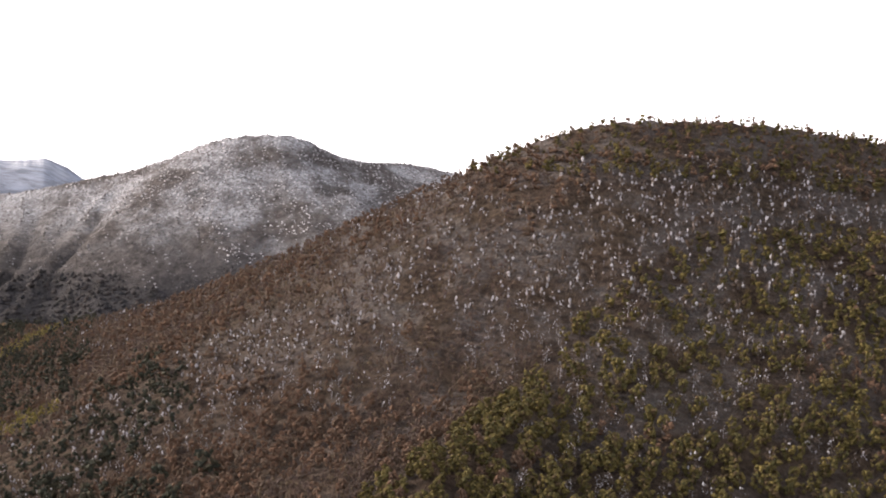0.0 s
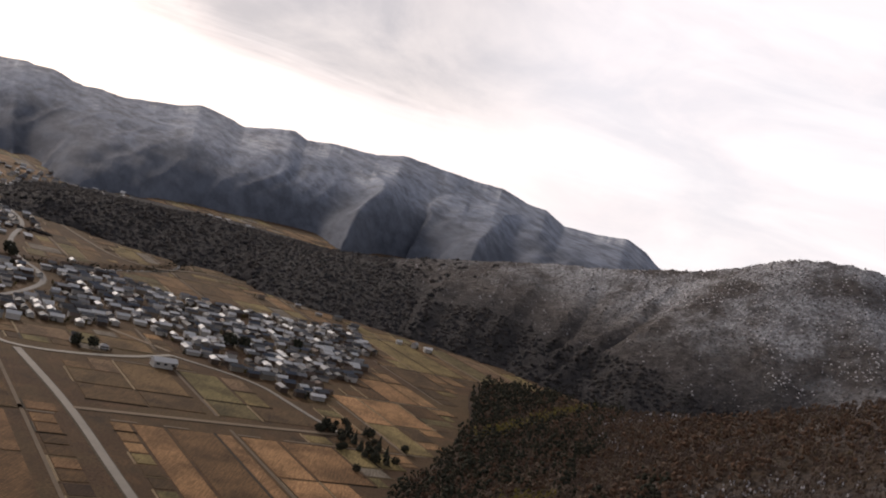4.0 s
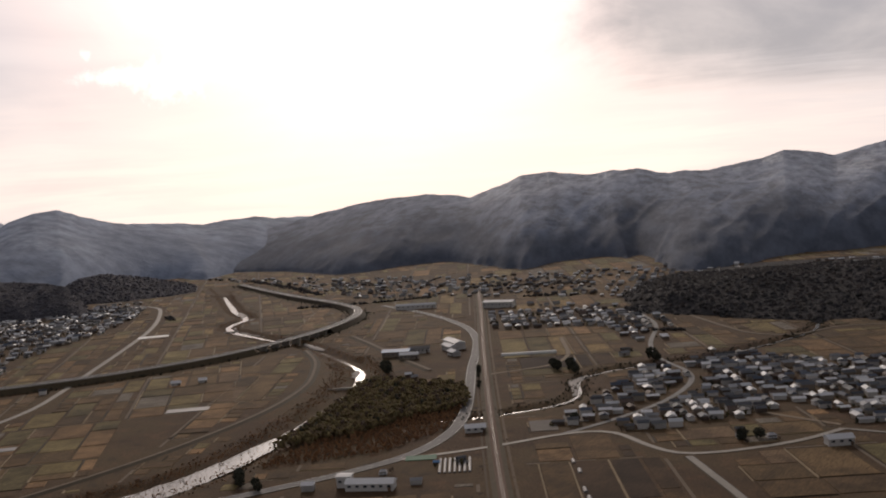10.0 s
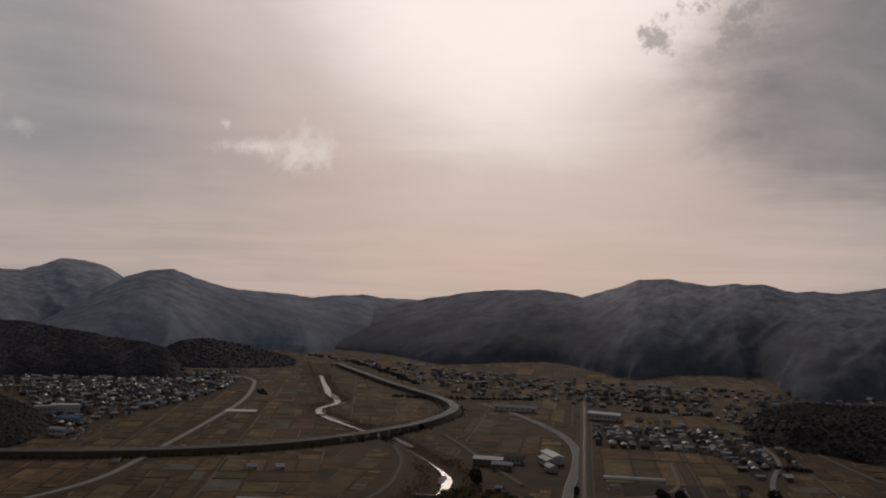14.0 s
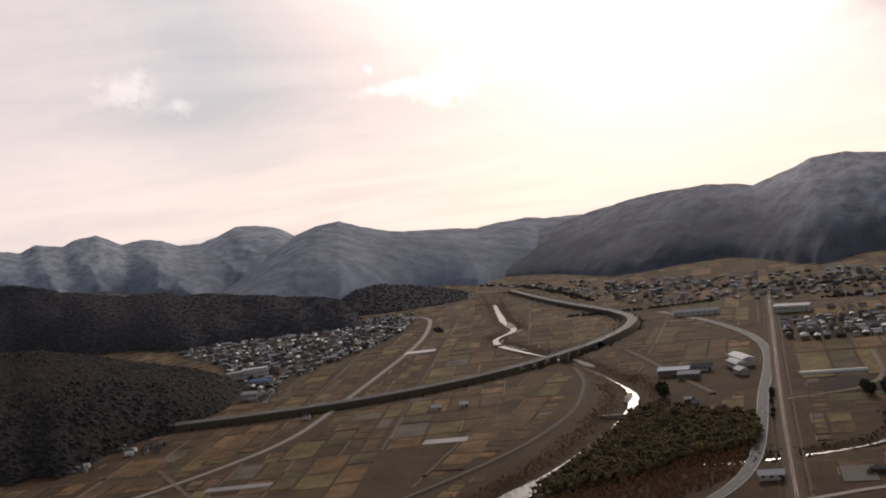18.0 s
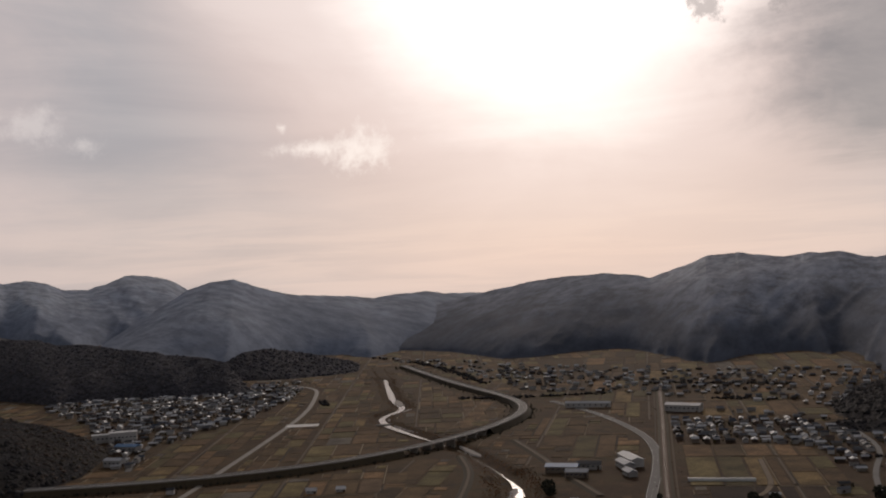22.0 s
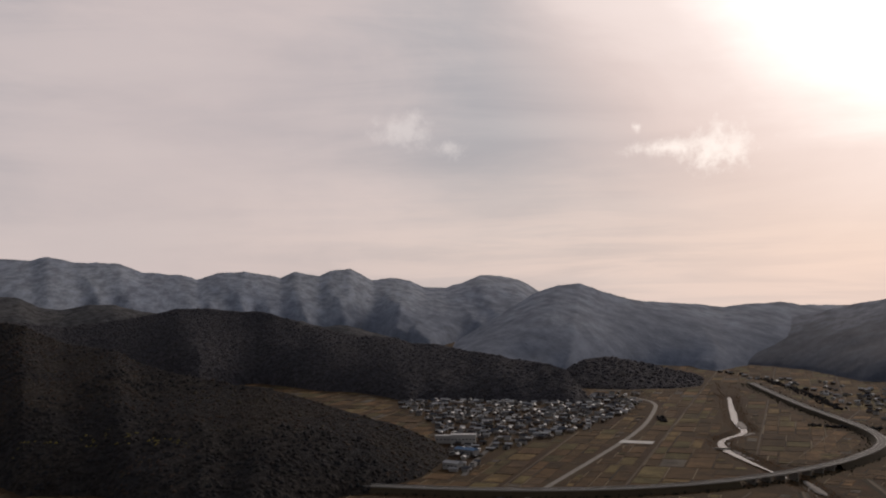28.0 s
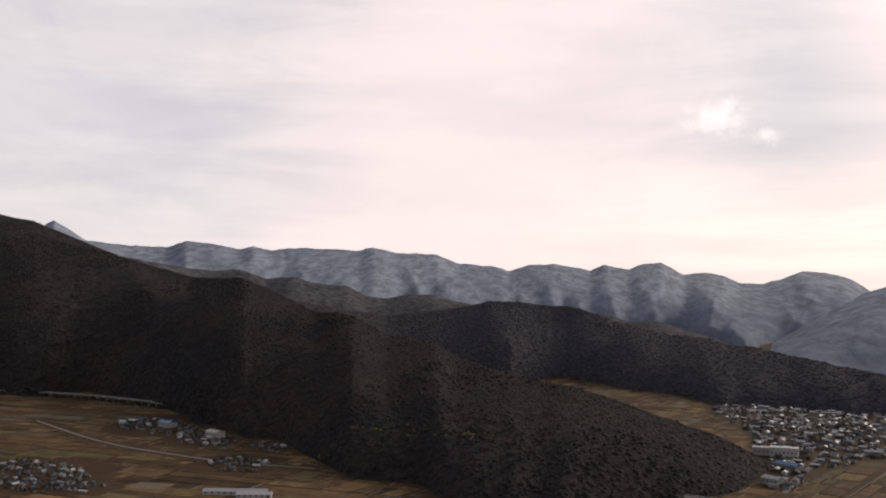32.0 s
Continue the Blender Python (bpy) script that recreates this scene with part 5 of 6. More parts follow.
def house(kind, roof_mat, wall_mat, label):
    """One house with its walls, roofs, windows and door as parts."""
    base = new("house")
    lx, ly, h = {"tall": (11, 7.5, 5.4), "low": (12, 8, 3.0), "hip": (9.5, 8, 5.6), "long": (15, 7, 3.2), "shed": (8, 5, 2.8)}[kind]
    rise = ly * 0.25
    part("wall", gable_walls("wall", lx, ly, h, 0 if kind == "hip" else rise * 0.97, wall_mat), base)
    roof = part("roof", gable_roof("roof", lx, ly, h, rise, 0.8, roof_mat, 3.4 if kind == "hip" else 0.0), base)
    part("ridge", ridge_cap("ridge", lx + 1.5 - (6.8 if kind == "hip" else 0), h + rise, roof_mat), roof)
    if kind in ("tall", "hip"):
        part("lower_roof", skirt_roof("lower_roof", lx, ly, 2.9, 1.3, roof_mat), base)
    if kind in ("tall", "low"):
        wing = part("wing", gable_walls("wing", 5.0, 5.0, 2.6, 1.0, wall_mat), base)
        wing.matrix_local = pose(lx / 2 - 1.5, -ly / 2 - 2.4, 0, 0, 0, 90)
        cover = part("wing_roof", gable_roof("wing_roof", 5.0, 5.0, 2.6, 1.05, 0.5, roof_mat), base)
        cover.matrix_local = wing.matrix_local
    spots = [(-0.28, 0), (0.12, 0)] if kind in ("shed", "long") else [(-0.3, 0), (0.05, 0), (-0.3, 1), (0.2, 1)]
    for f, side in ((-1, 0), (1, 180)):
        for k, level in spots:
            if level and h < 4:
                continue
            frame_ = part("window", SASH, base)
            frame_.matrix_local = pose(k * lx * f, f * (ly / 2 + 0.03), 0.9 + 2.6 * level, 0, 0, side)
            pane = part("pane", WINDOW, frame_)
            pane.matrix_local = pose(0, -0.05, 0.1)
    door = part("door", DOOR, base)
    door.matrix_local = pose(lx * 0.34 if kind not in ("tall", "low") else -lx * 0.08, -ly / 2 - 0.03, 0)
    return tagged(base, label, "house", "houses in the valley")


MODELS = [house("tall", TILES, WALLS, "two-storey farmhouse with a dark tiled gable roof"), house("low", TILES, WALLS, "single-storey house under a grey tiled roof"),
          house("hip", TILES, WALLS, "two-storey house with a hipped grey tile roof"), house("long", TILES, WALLS, "long low farm building under grey tiles"),
          house("shed", TILES, WALLS, "small farm shed with a grey gable roof"), house("tall", PALE_ROOF, WHITE_WALL, "white two-storey house with a pale metal roof"),
          house("long", PALE_ROOF, WALLS, "long barn with a pale metal roof"), house("shed", BLUE_ROOF, WALLS, "small shed with a blue metal roof")]
WEIGHTS = np.array([0.28, 0.17, 0.14, 0.11, 0.14, 0.08, 0.05, 0.04])
HOUSES = []


def village_spots(polygon, step, turn, seed, fill=0.86):
    """Plots on a loose grid inside a polygon."""
    rng = np.random.RandomState(seed)
    pts = np.array(polygon)
    c, s = math.cos(radians(turn)), math.sin(radians(turn))
    mid = pts.mean(axis=0)
    out = []
    n = int(600 / step)
    i, j = (g.ravel() for g in np.meshgrid(np.arange(-n, n), np.arange(-n, n), indexing="ij"))
    a = i * step + rng.uniform(-0.17, 0.17, i.size) * step + (i // 4) * 2.5
    b = j * step * 1.02 + rng.uniform(-0.17, 0.17, i.size) * step + (j // 3) * 3.5
    x, y = mid[0] + a * c - b * s, mid[1] + a * s + b * c
    ok = inside(x, y, polygon) & (rng.rand(i.size) < fill)
    for px, py in zip(x[ok], y[ok]):
        out.append((px, py, turn + rng.choice([0, 90, 180, 270], p=[0.34, 0.16, 0.34, 0.16]) + rng.normal(0, 4)))
    return out


def clear_of_roads(x, y, room):
    x, y = np.array([x]), np.array([y])
    if not (-1400 < x[0] < 100 and 0 < y[0] < 1100):
        return True
    return all(near_line(x, y, line)[0] > room for line in (VILLAGE_ROAD, CROSS_ROAD, MAIN_ROAD, EDGE_LANE, WEST_ROAD, STREAM, RAIL)) and near_line(x, y, RIVER)[0] > 32


rng_h = np.random.RandomState(5)
NEAR_SPOTS = []
for hx_, hy_, ra_, rb_ in HAMLETS:
    ring_ = [(hx_ + ra_ * math.cos(a) * 0.9 - rb_ * 0.3 * math.sin(a), hy_ + rb_ * math.sin(a) + ra_ * 0.45 * math.cos(a)) for a in np.linspace(0, 6.0, 9)]
    NEAR_SPOTS += village_spots(ring_, 9.5, 60, int(abs(hx_)), 0.9)
# single houses out on the fields
NEAR_SPOTS += [(-325, 397, 30), (-311, 425, 20), (-300, 432, 60), (-148, 538, 35), (-166, 530, 35), (-182, 526, 125), (-186, 538, 30), (-340, 488, 40), (-330, 492, 50), (-392, 560, 40), (-372, 560, 40),
               (-470, 612, 40), (-458, 604, 40), (-735, 470, 50), (-345, 362, 30), (-352, 374, 25), (-338, 402, 40), (-300, 392, 30), (-356, 356, 50), (-118, 880, 20), (-150, 868, 20), (-96, 866, 30), (-62, 862, 10), (-80, 876, 40),
               (-20, 846, 30), (-6, 852, 70), (6, 846, 20), (-318, 700, 30), (-345, 735, 60), (-352, 752, 40), (-375, 700, 40)]
NEAR_SPOTS += sorted(village_spots(VILLAGE_A, 8.6, 33.7, 3, 0.9), key=lambda q: math.hypot(q[0] + 120, q[1] - 420))
placed, LATER = 0, []
for x, y, turn in NEAR_SPOTS:
    if not clear_of_roads(x, y, 5.5):
        continue
    if placed >= 310:
        LATER.append((x, y, turn))
    else:
        model = MODELS[rng_h.choice(len(MODELS), p=WEIGHTS / WEIGHTS.sum())]
        if placed < len(MODELS):
            model = MODELS[placed]
            model.matrix_basis = pose(x, y, 0, 0, 0, turn) @ Matrix.Diagonal((0.64, 0.64, 0.66, 1))
        else:
            copy_thing(model, pose(x, y, 0, 0, 0, turn) @ Matrix.Diagonal((*rng_h.uniform(0.5, 0.76, 2), rng_h.uniform(0.5, 0.72), 1)))
        HOUSES.append((x, y))
        placed += 1


def shell(seed, lx, ly, h, rise):
    """A plain house for far villages: walls and an overhanging roof, as two islands."""
    a, b, o = lx / 2, ly / 2, 0.6
    walls = [(-a, -b, 0), (a, -b, 0), (a, b, 0), (-a, b, 0), (-a, -b, h), (a, -b, h), (a, b, h), (-a, b, h)]
    wf = [(0, 1, 5), (0, 5, 4), (1, 2, 6), (1, 6, 5), (2, 3, 7), (2, 7, 6), (3, 0, 4), (3, 4, 7)]
    roof = [(-a - o, -b - o, h - 0.2), (a + o, -b - o, h - 0.2), (a + o, b + o, h - 0.2), (-a - o, b + o, h - 0.2), (-a - o, 0, h + rise), (a + o, 0, h + rise)]
    rf = [(0, 1, 5), (0, 5, 4), (2, 3, 4), (2, 4, 5), (1, 2, 5), (3, 0, 4), (0, 3, 2), (0, 2, 1)]
    return (np.array(walls), np.array(wf)), (np.array(roof), np.array(rf))


def far_village(spots, label, seed, on=None):
    rng = np.random.RandomState(seed)
    spots = [q for q in spots if clear_of_roads(q[0], q[1], 8) and (on or all(float(hill.height(np.array([q[0]]), np.array([q[1]]))[0]) < 0 for hill in (HILL_H, HILL_G, HILL_J)))]
    if not spots:
        return
    places = np.array([(x, y, 0) for x, y, _ in spots], dtype=float)
    if on:
        places[:, 2] = np.maximum(on.height(places[:, 0], places[:, 1]) - 0.2, 0)
    turns = np.radians([t for _, _, t in spots])
    sizes = np.column_stack([rng.uniform(0.42, 0.74, len(spots)), rng.uniform(0.48, 0.72, len(spots)), rng.uniform(0.4, 0.72, len(spots))])
    walls, roof = shell(seed, 11, 7.5, 5.0, 2.0)
    base = new("village")
    part("walls", scatter("walls", walls, places, turns, sizes, [WALLS]), base, "", "stuff")
    pale = rng.rand(len(spots)) < 0.27
    part("roofs", scatter("roofs", roof, places[~pale], turns[~pale], sizes[~pale], [TILES]), base, "", "stuff")
    if pale.any():
        part("pale_roofs", scatter("pale_roofs", roof, places[pale], turns[pale], sizes[pale], [PALE_ROOF]), base, "", "stuff")
    tagged(base, label, "village", kind="stuff")
    for q in spots:
        HOUSES.append(q[:2])


far_village(LATER, "back rows of the village with grey roofs", 9)
far_village(village_spots(VILLAGE_B, 9.6, 33.7, 21), "dense far village of dark grey roofs", 1)
far_village(village_spots(VILLAGE_C, 9.6, 45, 22, 0.72), "large village of grey roofs below the ridge", 2)
BELT = [(-1440, 1270), (-1120, 1290), (-860, 1310), (-660, 1390), (-540, 1540), (-440, 1380), (-420, 1150), (-500, 1085), (-640, 1080), (-890, 1040), (-1000, 1110), (-1150, 1190)]
far_village(village_spots(BELT, 12, 20, 23, 0.36), "scattered far houses along the mountain foot", 3)
far_village([(-640 + 14 * i + 6 * math.sin(i * 3), 1010 + 9 * math.cos(i * 2.1), 33) for i in range(12)], "row of pale buildings beside the highway", 4)
far_village([(-360 + 10 * i, 1385 + 14 * math.sin(i * 2), 33) for i in range(9)], "few houses on the saddle of the hill", 5, HILL_B)


# ---- larger buildings ----
def hall(x, y, turn, lx, ly, h, label, roof_mat, wall_mat, bays=6, rise=1.6, z=0.0):
    """A works hall or greenhouse with a shallow roof, a row of windows and a door."""
    base = new("hall")
    part("wall", gable_walls("wall", lx, ly, h, rise * 0.96, wall_mat), base)
    part("roof", gable_roof("roof", lx, ly, h, rise, 0.5, roof_mat), base)
    for f in (-1, 1):
        for i in range(bays):
            w = part("window", SASH, base)
            w.matrix_local = pose((-0.5 + (i + 0.5) / bays) * lx, f * (ly / 2 + 0.03), h * 0.45, 0, 0, 0 if f < 0 else 180)
            part("pane", WINDOW, w).matrix_local = pose(0, -0.05, 0.1)
    part("door", DOOR, base).matrix_local = pose(lx * 0.42, -ly / 2 - 0.03, 0)
    base.matrix_basis = pose(x, y, z, 0, 0, turn)
    return tagged(base, label, "building")


hall(-514, 740, -35, 30, 10, 6, "long white works hall with a pale roof", PALE_ROOF, WHITE_WALL, 8)
hall(-508, 724, -35, 20, 8, 5.0, "white office wing of the works", PALE_ROOF, WHITE_WALL, 6)
hall(-540, 688, 30, 24, 12, 5, "works hall with a blue metal roof", BLUE_ROOF, WALLS, 6)
hall(-520, 680, 30, 16, 9, 4.5, "grey works hall with a low roof", PALE_ROOF, WALLS, 5)
hall(-530, 708, 30, 18, 9, 4.5, "old works hall under grey tiles", TILES, WALLS, 5)
hall(-490, 704, -35, 13, 7, 4, "small store with a pale roof", PALE_ROOF, WALLS, 4)
hall(-620, 990, 15, 36, 14, 7, "wide white hall shining beside the far village", PALE_ROOF, WHITE_WALL, 8)
hall(-724, 966, 28, 48, 8, 5, "long white hall beside the highway", PALE_ROOF, WHITE_WALL, 8)
hall(-316, 376, 25, 24, 8, 4, "long low building with a snow-white roof", PALE_ROOF, WHITE_WALL, 6)
hall(-331, 374, 25, 7, 6, 6, "small white annex with a flat pale roof", PALE_ROOF, WHITE_WALL, 2, 0.5)
hall(-328, 489, 36, 12, 6, 3.2, "white shed standing beside the road", PALE_ROOF, WHITE_WALL, 3)
hall(-132, 531, 36, 13, 7, 4.0, "white shed beside a farmhouse", PALE_ROOF, WHITE_WALL, 3)
hall(-900, 46, 80, 52, 7, 3.6, "very long low white building", PALE_ROOF, WHITE_WALL, 10)
hall(-886, 62, 80, 28, 6, 3.6, "low white building behind the long one", PALE_ROOF, WHITE_WALL, 6)
hall(-995, 566, 60, 26, 10, 10, "white school block of three storeys", PALE_ROOF, WHITE_WALL, 7, 0.5)
hall(-1010, 552, 60, 20, 9, 8, "white school block beside the wood", PALE_ROOF, WHITE_WALL, 5, 0.5)
hall(-935, 540, 30, 22, 10, 6, "store with a blue roof beside the street", BLUE_ROOF, WALLS, 5)
hall(-878, 498, 30, 16, 9, 6, "white house at the foot of the hill", PALE_ROOF, WHITE_WALL, 4)
hall(-1276, -62, 40, 22, 11, 6, "barn with a bright blue roof", BLUE_ROOF, WALLS, 4)
hall(-1190, 2, 40, 20, 12, 7, "large pale barn in the hamlet", PALE_ROOF, WHITE_WALL, 4)
hall(-1905, -440, 60, 26, 12, 6, "far white hall on the fields", PALE_ROOF, WHITE_WALL, 4)
hall(-646, 532, 40, 7, 4, 2.6, "small white field hut with pale roof", PALE_ROOF, WHITE_WALL, 2)
hall(-632, 548, 40, 6, 4, 2.6, "white tool shed among the paddies", PALE_ROOF, WHITE_WALL, 2)


OLD_FILM = plain("old_plastic_sheet", (0.27, 0.265, 0.26), 0.6, 0.2, 0.3)


def tunnel(x, y, turn, length, width, label):
    """A film greenhouse: a half-round tunnel with hoops and closed ends."""
    base = new("greenhouse")
    k, half = 9, length / 2
    arc = [(math.cos(math.pi * i / (k - 1)) * width / 2, math.sin(math.pi * i / (k - 1)) * width * 0.42) for i in range(k)]
    verts = [(s * half, a, b) for s in (-1, 1) for a, b in arc]
    faces = [(i, i + 1, k + i + 1, k + i) for i in range(k - 1)] + [tuple(range(k)), tuple(reversed(range(k, 2 * k)))]
    part("film", mesh_of("film", verts, faces, [FILM if width > 3 else OLD_FILM]), base)
    hoop_v, hoop_f = [], []
    for a, b in arc:
        hoop_v += [(-0.05, a * 1.01, b * 1.01 + 0.02), (0.05, a * 1.01, b * 1.01 + 0.02)]
    hoop_f = [(2 * i, 2 * i + 1, 2 * i + 3, 2 * i + 2) for i in range(k - 1)]
    hoop = mesh_of("hoop", hoop_v, hoop_f, [STEEL])
    for i in range(int(length / 5) + 1):
        part("hoop", hoop, base).matrix_local = pose(-half + 5.0 * i, 0, 0)
    base.matrix_basis = pose(x, y, 0.1, 0, 0, turn)
    return tagged(base, label, "greenhouse", "film greenhouses")


tunnel(-427, 724, 33, 46, 5, "long white film greenhouse on a dark field")
for i in range(7):
    tunnel(-301 + 2.6 * i * 0.832 - 5, 437 + 2.6 * i * 0.555 - 16, 123.7, 26, 1.6, "narrow white film tunnel in a garden plot")
for x, y, turn, ln in ((-190, 415, 123, 7), (-198, 426, 123, 7), (-214, 452, 123, 7), (-166, 385, 123, 8), (-160, 376, 123, 8), (-225, 466, 123, 6)):
    tunnel(x - 20, y - 12, turn, ln, 2.0, "short white film tunnel beside the railway")


def sheet_field(x, y, turn, lx, ly, label, mat=OLD_FILM):
    """A plot under pale plastic or bare earth, a little above its surroundings."""
    ob = new("covered_plot", box_mesh("covered_plot", lx, ly, 0.35, mat, 0.1))
    ob.matrix_basis = pose(x, y, 0.05, 0, 0, turn)
    tagged(ob, label, "plot")


GREEN_NET = plain("green_netting", (0.045, 0.13, 0.08), 0.8, 0.2, 0.4)
ASH_SOIL = plain("pale_ash_soil", (0.19, 0.17, 0.15), 0.95, 0.25, 0.25)
sheet_field(-325, 430, 33.7, 17, 9, "small court under faded green netting", GREEN_NET)
sheet_field(-296, 514, 33.7, 16, 26, "grey fallow plot beside the railway", ASH_SOIL)
sheet_field(-286, 536, 33.7, 14, 18, "grey fallow plot beside the stream", ASH_SOIL)
sheet_field(-942, -28, 70, 34, 24, "bare levelled plot of pale earth", GRAVEL)
sheet_field(-910, 722, 45, 34, 16, "field plot under white plastic sheet", FILM)
sheet_field(-600, 338, 45, 42, 9, "narrow plot under grey-white plastic sheet")
sheet_field(-560, 300, 45, 46, 10, "plot under pale plastic sheet")
sheet_field(-560, 470, 40, 30, 12, "plot under pale grey plastic")

# ---- woods and trees ----
BARK = plain("bark", (0.075, 0.058, 0.045), 0.95, 0.3, 3.0)


def leaves(name, stops, shade=0.3):
    return palette(name, stops, 0.9, "island", 1.6, 0.12, shade)


OLIVE = leaves("olive_leaves", [(0.08, 0.068, 0.026), (0.10, 0.083, 0.03), (0.062, 0.056, 0.024), (0.12, 0.095, 0.034), (0.075, 0.054, 0.03)])
BROWN = leaves("brown_twigs", [(0.108, 0.074, 0.058), (0.12, 0.088, 0.07), (0.088, 0.066, 0.055), (0.112, 0.085, 0.057), (0.097, 0.07, 0.063)], 0.2)
RUSSET = leaves("russet_leaves", [(0.118, 0.073, 0.05), (0.105, 0.066, 0.047), (0.127, 0.078, 0.052), (0.094, 0.065, 0.047), (0.11, 0.079, 0.057)], 0.2)
FROST = leaves("snowy_twigs", [(0.46, 0.455, 0.48), (0.11, 0.085, 0.07), (0.36, 0.35, 0.37), (0.12, 0.095, 0.08), (0.07, 0.055, 0.046), (0.10, 0.08, 0.066), (0.26, 0.25, 0.26), (0.09, 0.07, 0.055), (0.10, 0.07, 0.05), (0.08, 0.062, 0.05), (0.15, 0.13, 0.12), (0.09, 0.064, 0.046)], 0.25)
CEDAR = leaves("cedar_needles", [(0.033, 0.036, 0.026), (0.042, 0.043, 0.03), (0.028, 0.031, 0.024), (0.05, 0.045, 0.03)])
BAMBOO = leaves("bamboo_leaves", [(0.19, 0.155, 0.045), (0.15, 0.125, 0.04), (0.22, 0.18, 0.06), (0.11, 0.098, 0.036)])
DARKWOOD = leaves("far_dark_leaves", [(0.037, 0.036, 0.040), (0.040, 0.038, 0.039), (0.043, 0.039, 0.038), (0.034, 0.035, 0.038), (0.039, 0.038, 0.037), (0.044, 0.039, 0.038)], 0.2)
# paler and bluer leaves: the ridge's haze is put into their colour
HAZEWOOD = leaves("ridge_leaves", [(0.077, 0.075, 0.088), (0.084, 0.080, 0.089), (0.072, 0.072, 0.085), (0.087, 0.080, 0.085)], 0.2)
BROWNWOOD = leaves("far_brown_twigs", [(0.067, 0.051, 0.044), (0.059, 0.046, 0.041), (0.074, 0.054, 0.044), (0.054, 0.044, 0.040), (0.067, 0.056, 0.041)], 0.2)
SNOWWOOD = leaves("far_snowy_leaves", [(0.115, 0.105, 0.104), (0.21, 0.205, 0.215), (0.10, 0.093, 0.092), (0.36, 0.355, 0.37), (0.12, 0.11, 0.108), (0.092, 0.085, 0.08), (0.17, 0.165, 0.17), (0.105, 0.097, 0.093)], 0.25)


PALEWOOD = leaves("fresh_snow_twigs", [(0.60, 0.585, 0.60), (0.45, 0.44, 0.46), (0.16, 0.135, 0.13), (0.66, 0.645, 0.66), (0.3, 0.29, 0.3)], 0.2)


def grid_spots(x0, y0, x1, y1, step, rng):
    gx, gy = np.meshgrid(np.arange(x0, x1, step), np.arange(y0, y1, step), indexing="ij")
    x = gx.ravel() + rng.uniform(-0.48, 0.48, gx.size) * step
    y = gy.ravel() + rng.uniform(-0.48, 0.48, gx.size) * step
    return x, y


GROVE_LEAVES = leaves("grove_leaves", [(0.17, 0.135, 0.062), (0.145, 0.11, 0.054), (0.195, 0.155, 0.07), (0.125, 0.094, 0.05), (0.16, 0.115, 0.064), (0.11, 0.094, 0.046)])
REED = leaves("dry_reeds", [(0.24, 0.13, 0.066), (0.20, 0.105, 0.056), (0.28, 0.155, 0.076), (0.17, 0.092, 0.05)])
SINGLE = {}


def single_tree(kind, x, y, z, size, turn, label):
    """A tree that stands for itself: a trunk with limbs, and a crown."""
    if kind not in SINGLE:
        crown, mat = {"olive": (leafy_crown(41, 60, 8, 2.6, 0.75), OLIVE), "brown": (bare_crown(42, 60, 8, 2.2, 0.42), BROWN), "russet": (leafy_crown(43, 50, 7.5, 2.3, 0.7), RUSSET),
                      "snowy": (bare_crown(44, 100, 8, 2.2, 0.28), FROST), "cedar": (conifer_crown(45, 12, 2.6, 9, 9), CEDAR), "round": (leafy_crown(46, 90, 8, 4.0, 1.0), CEDAR), "bamboo": (bare_crown(47, 50, 9, 1.9, 0.6), BAMBOO)}[kind]
        SINGLE[kind] = (big_mesh("trunk", *stems(7, 8.0, 5), [BARK]), big_mesh("crown", *crown, [mat]))
    base = new("tree")
    part("trunk", SINGLE[kind][0], base)
    part("crown", SINGLE[kind][1], base)
    base.matrix_basis = pose(x, y, z, 0, 0, turn) @ Matrix.Diagonal((size, size, size, 1))
    tagged(base, label, "tree", "single trees")


LABELS = {"olive": "evergreen tree with olive-green leaves on the slope", "brown": "bare brown tree on the wooded slope", "russet": "tree with dry russet leaves on the slope",
          "snowy": "bare tree with snow on its twigs", "cedar": "dark cedar at the edge of the wood", "round": "dark round evergreen standing on the fields", "bamboo": "yellow-green bamboo at the edge of the wood"}


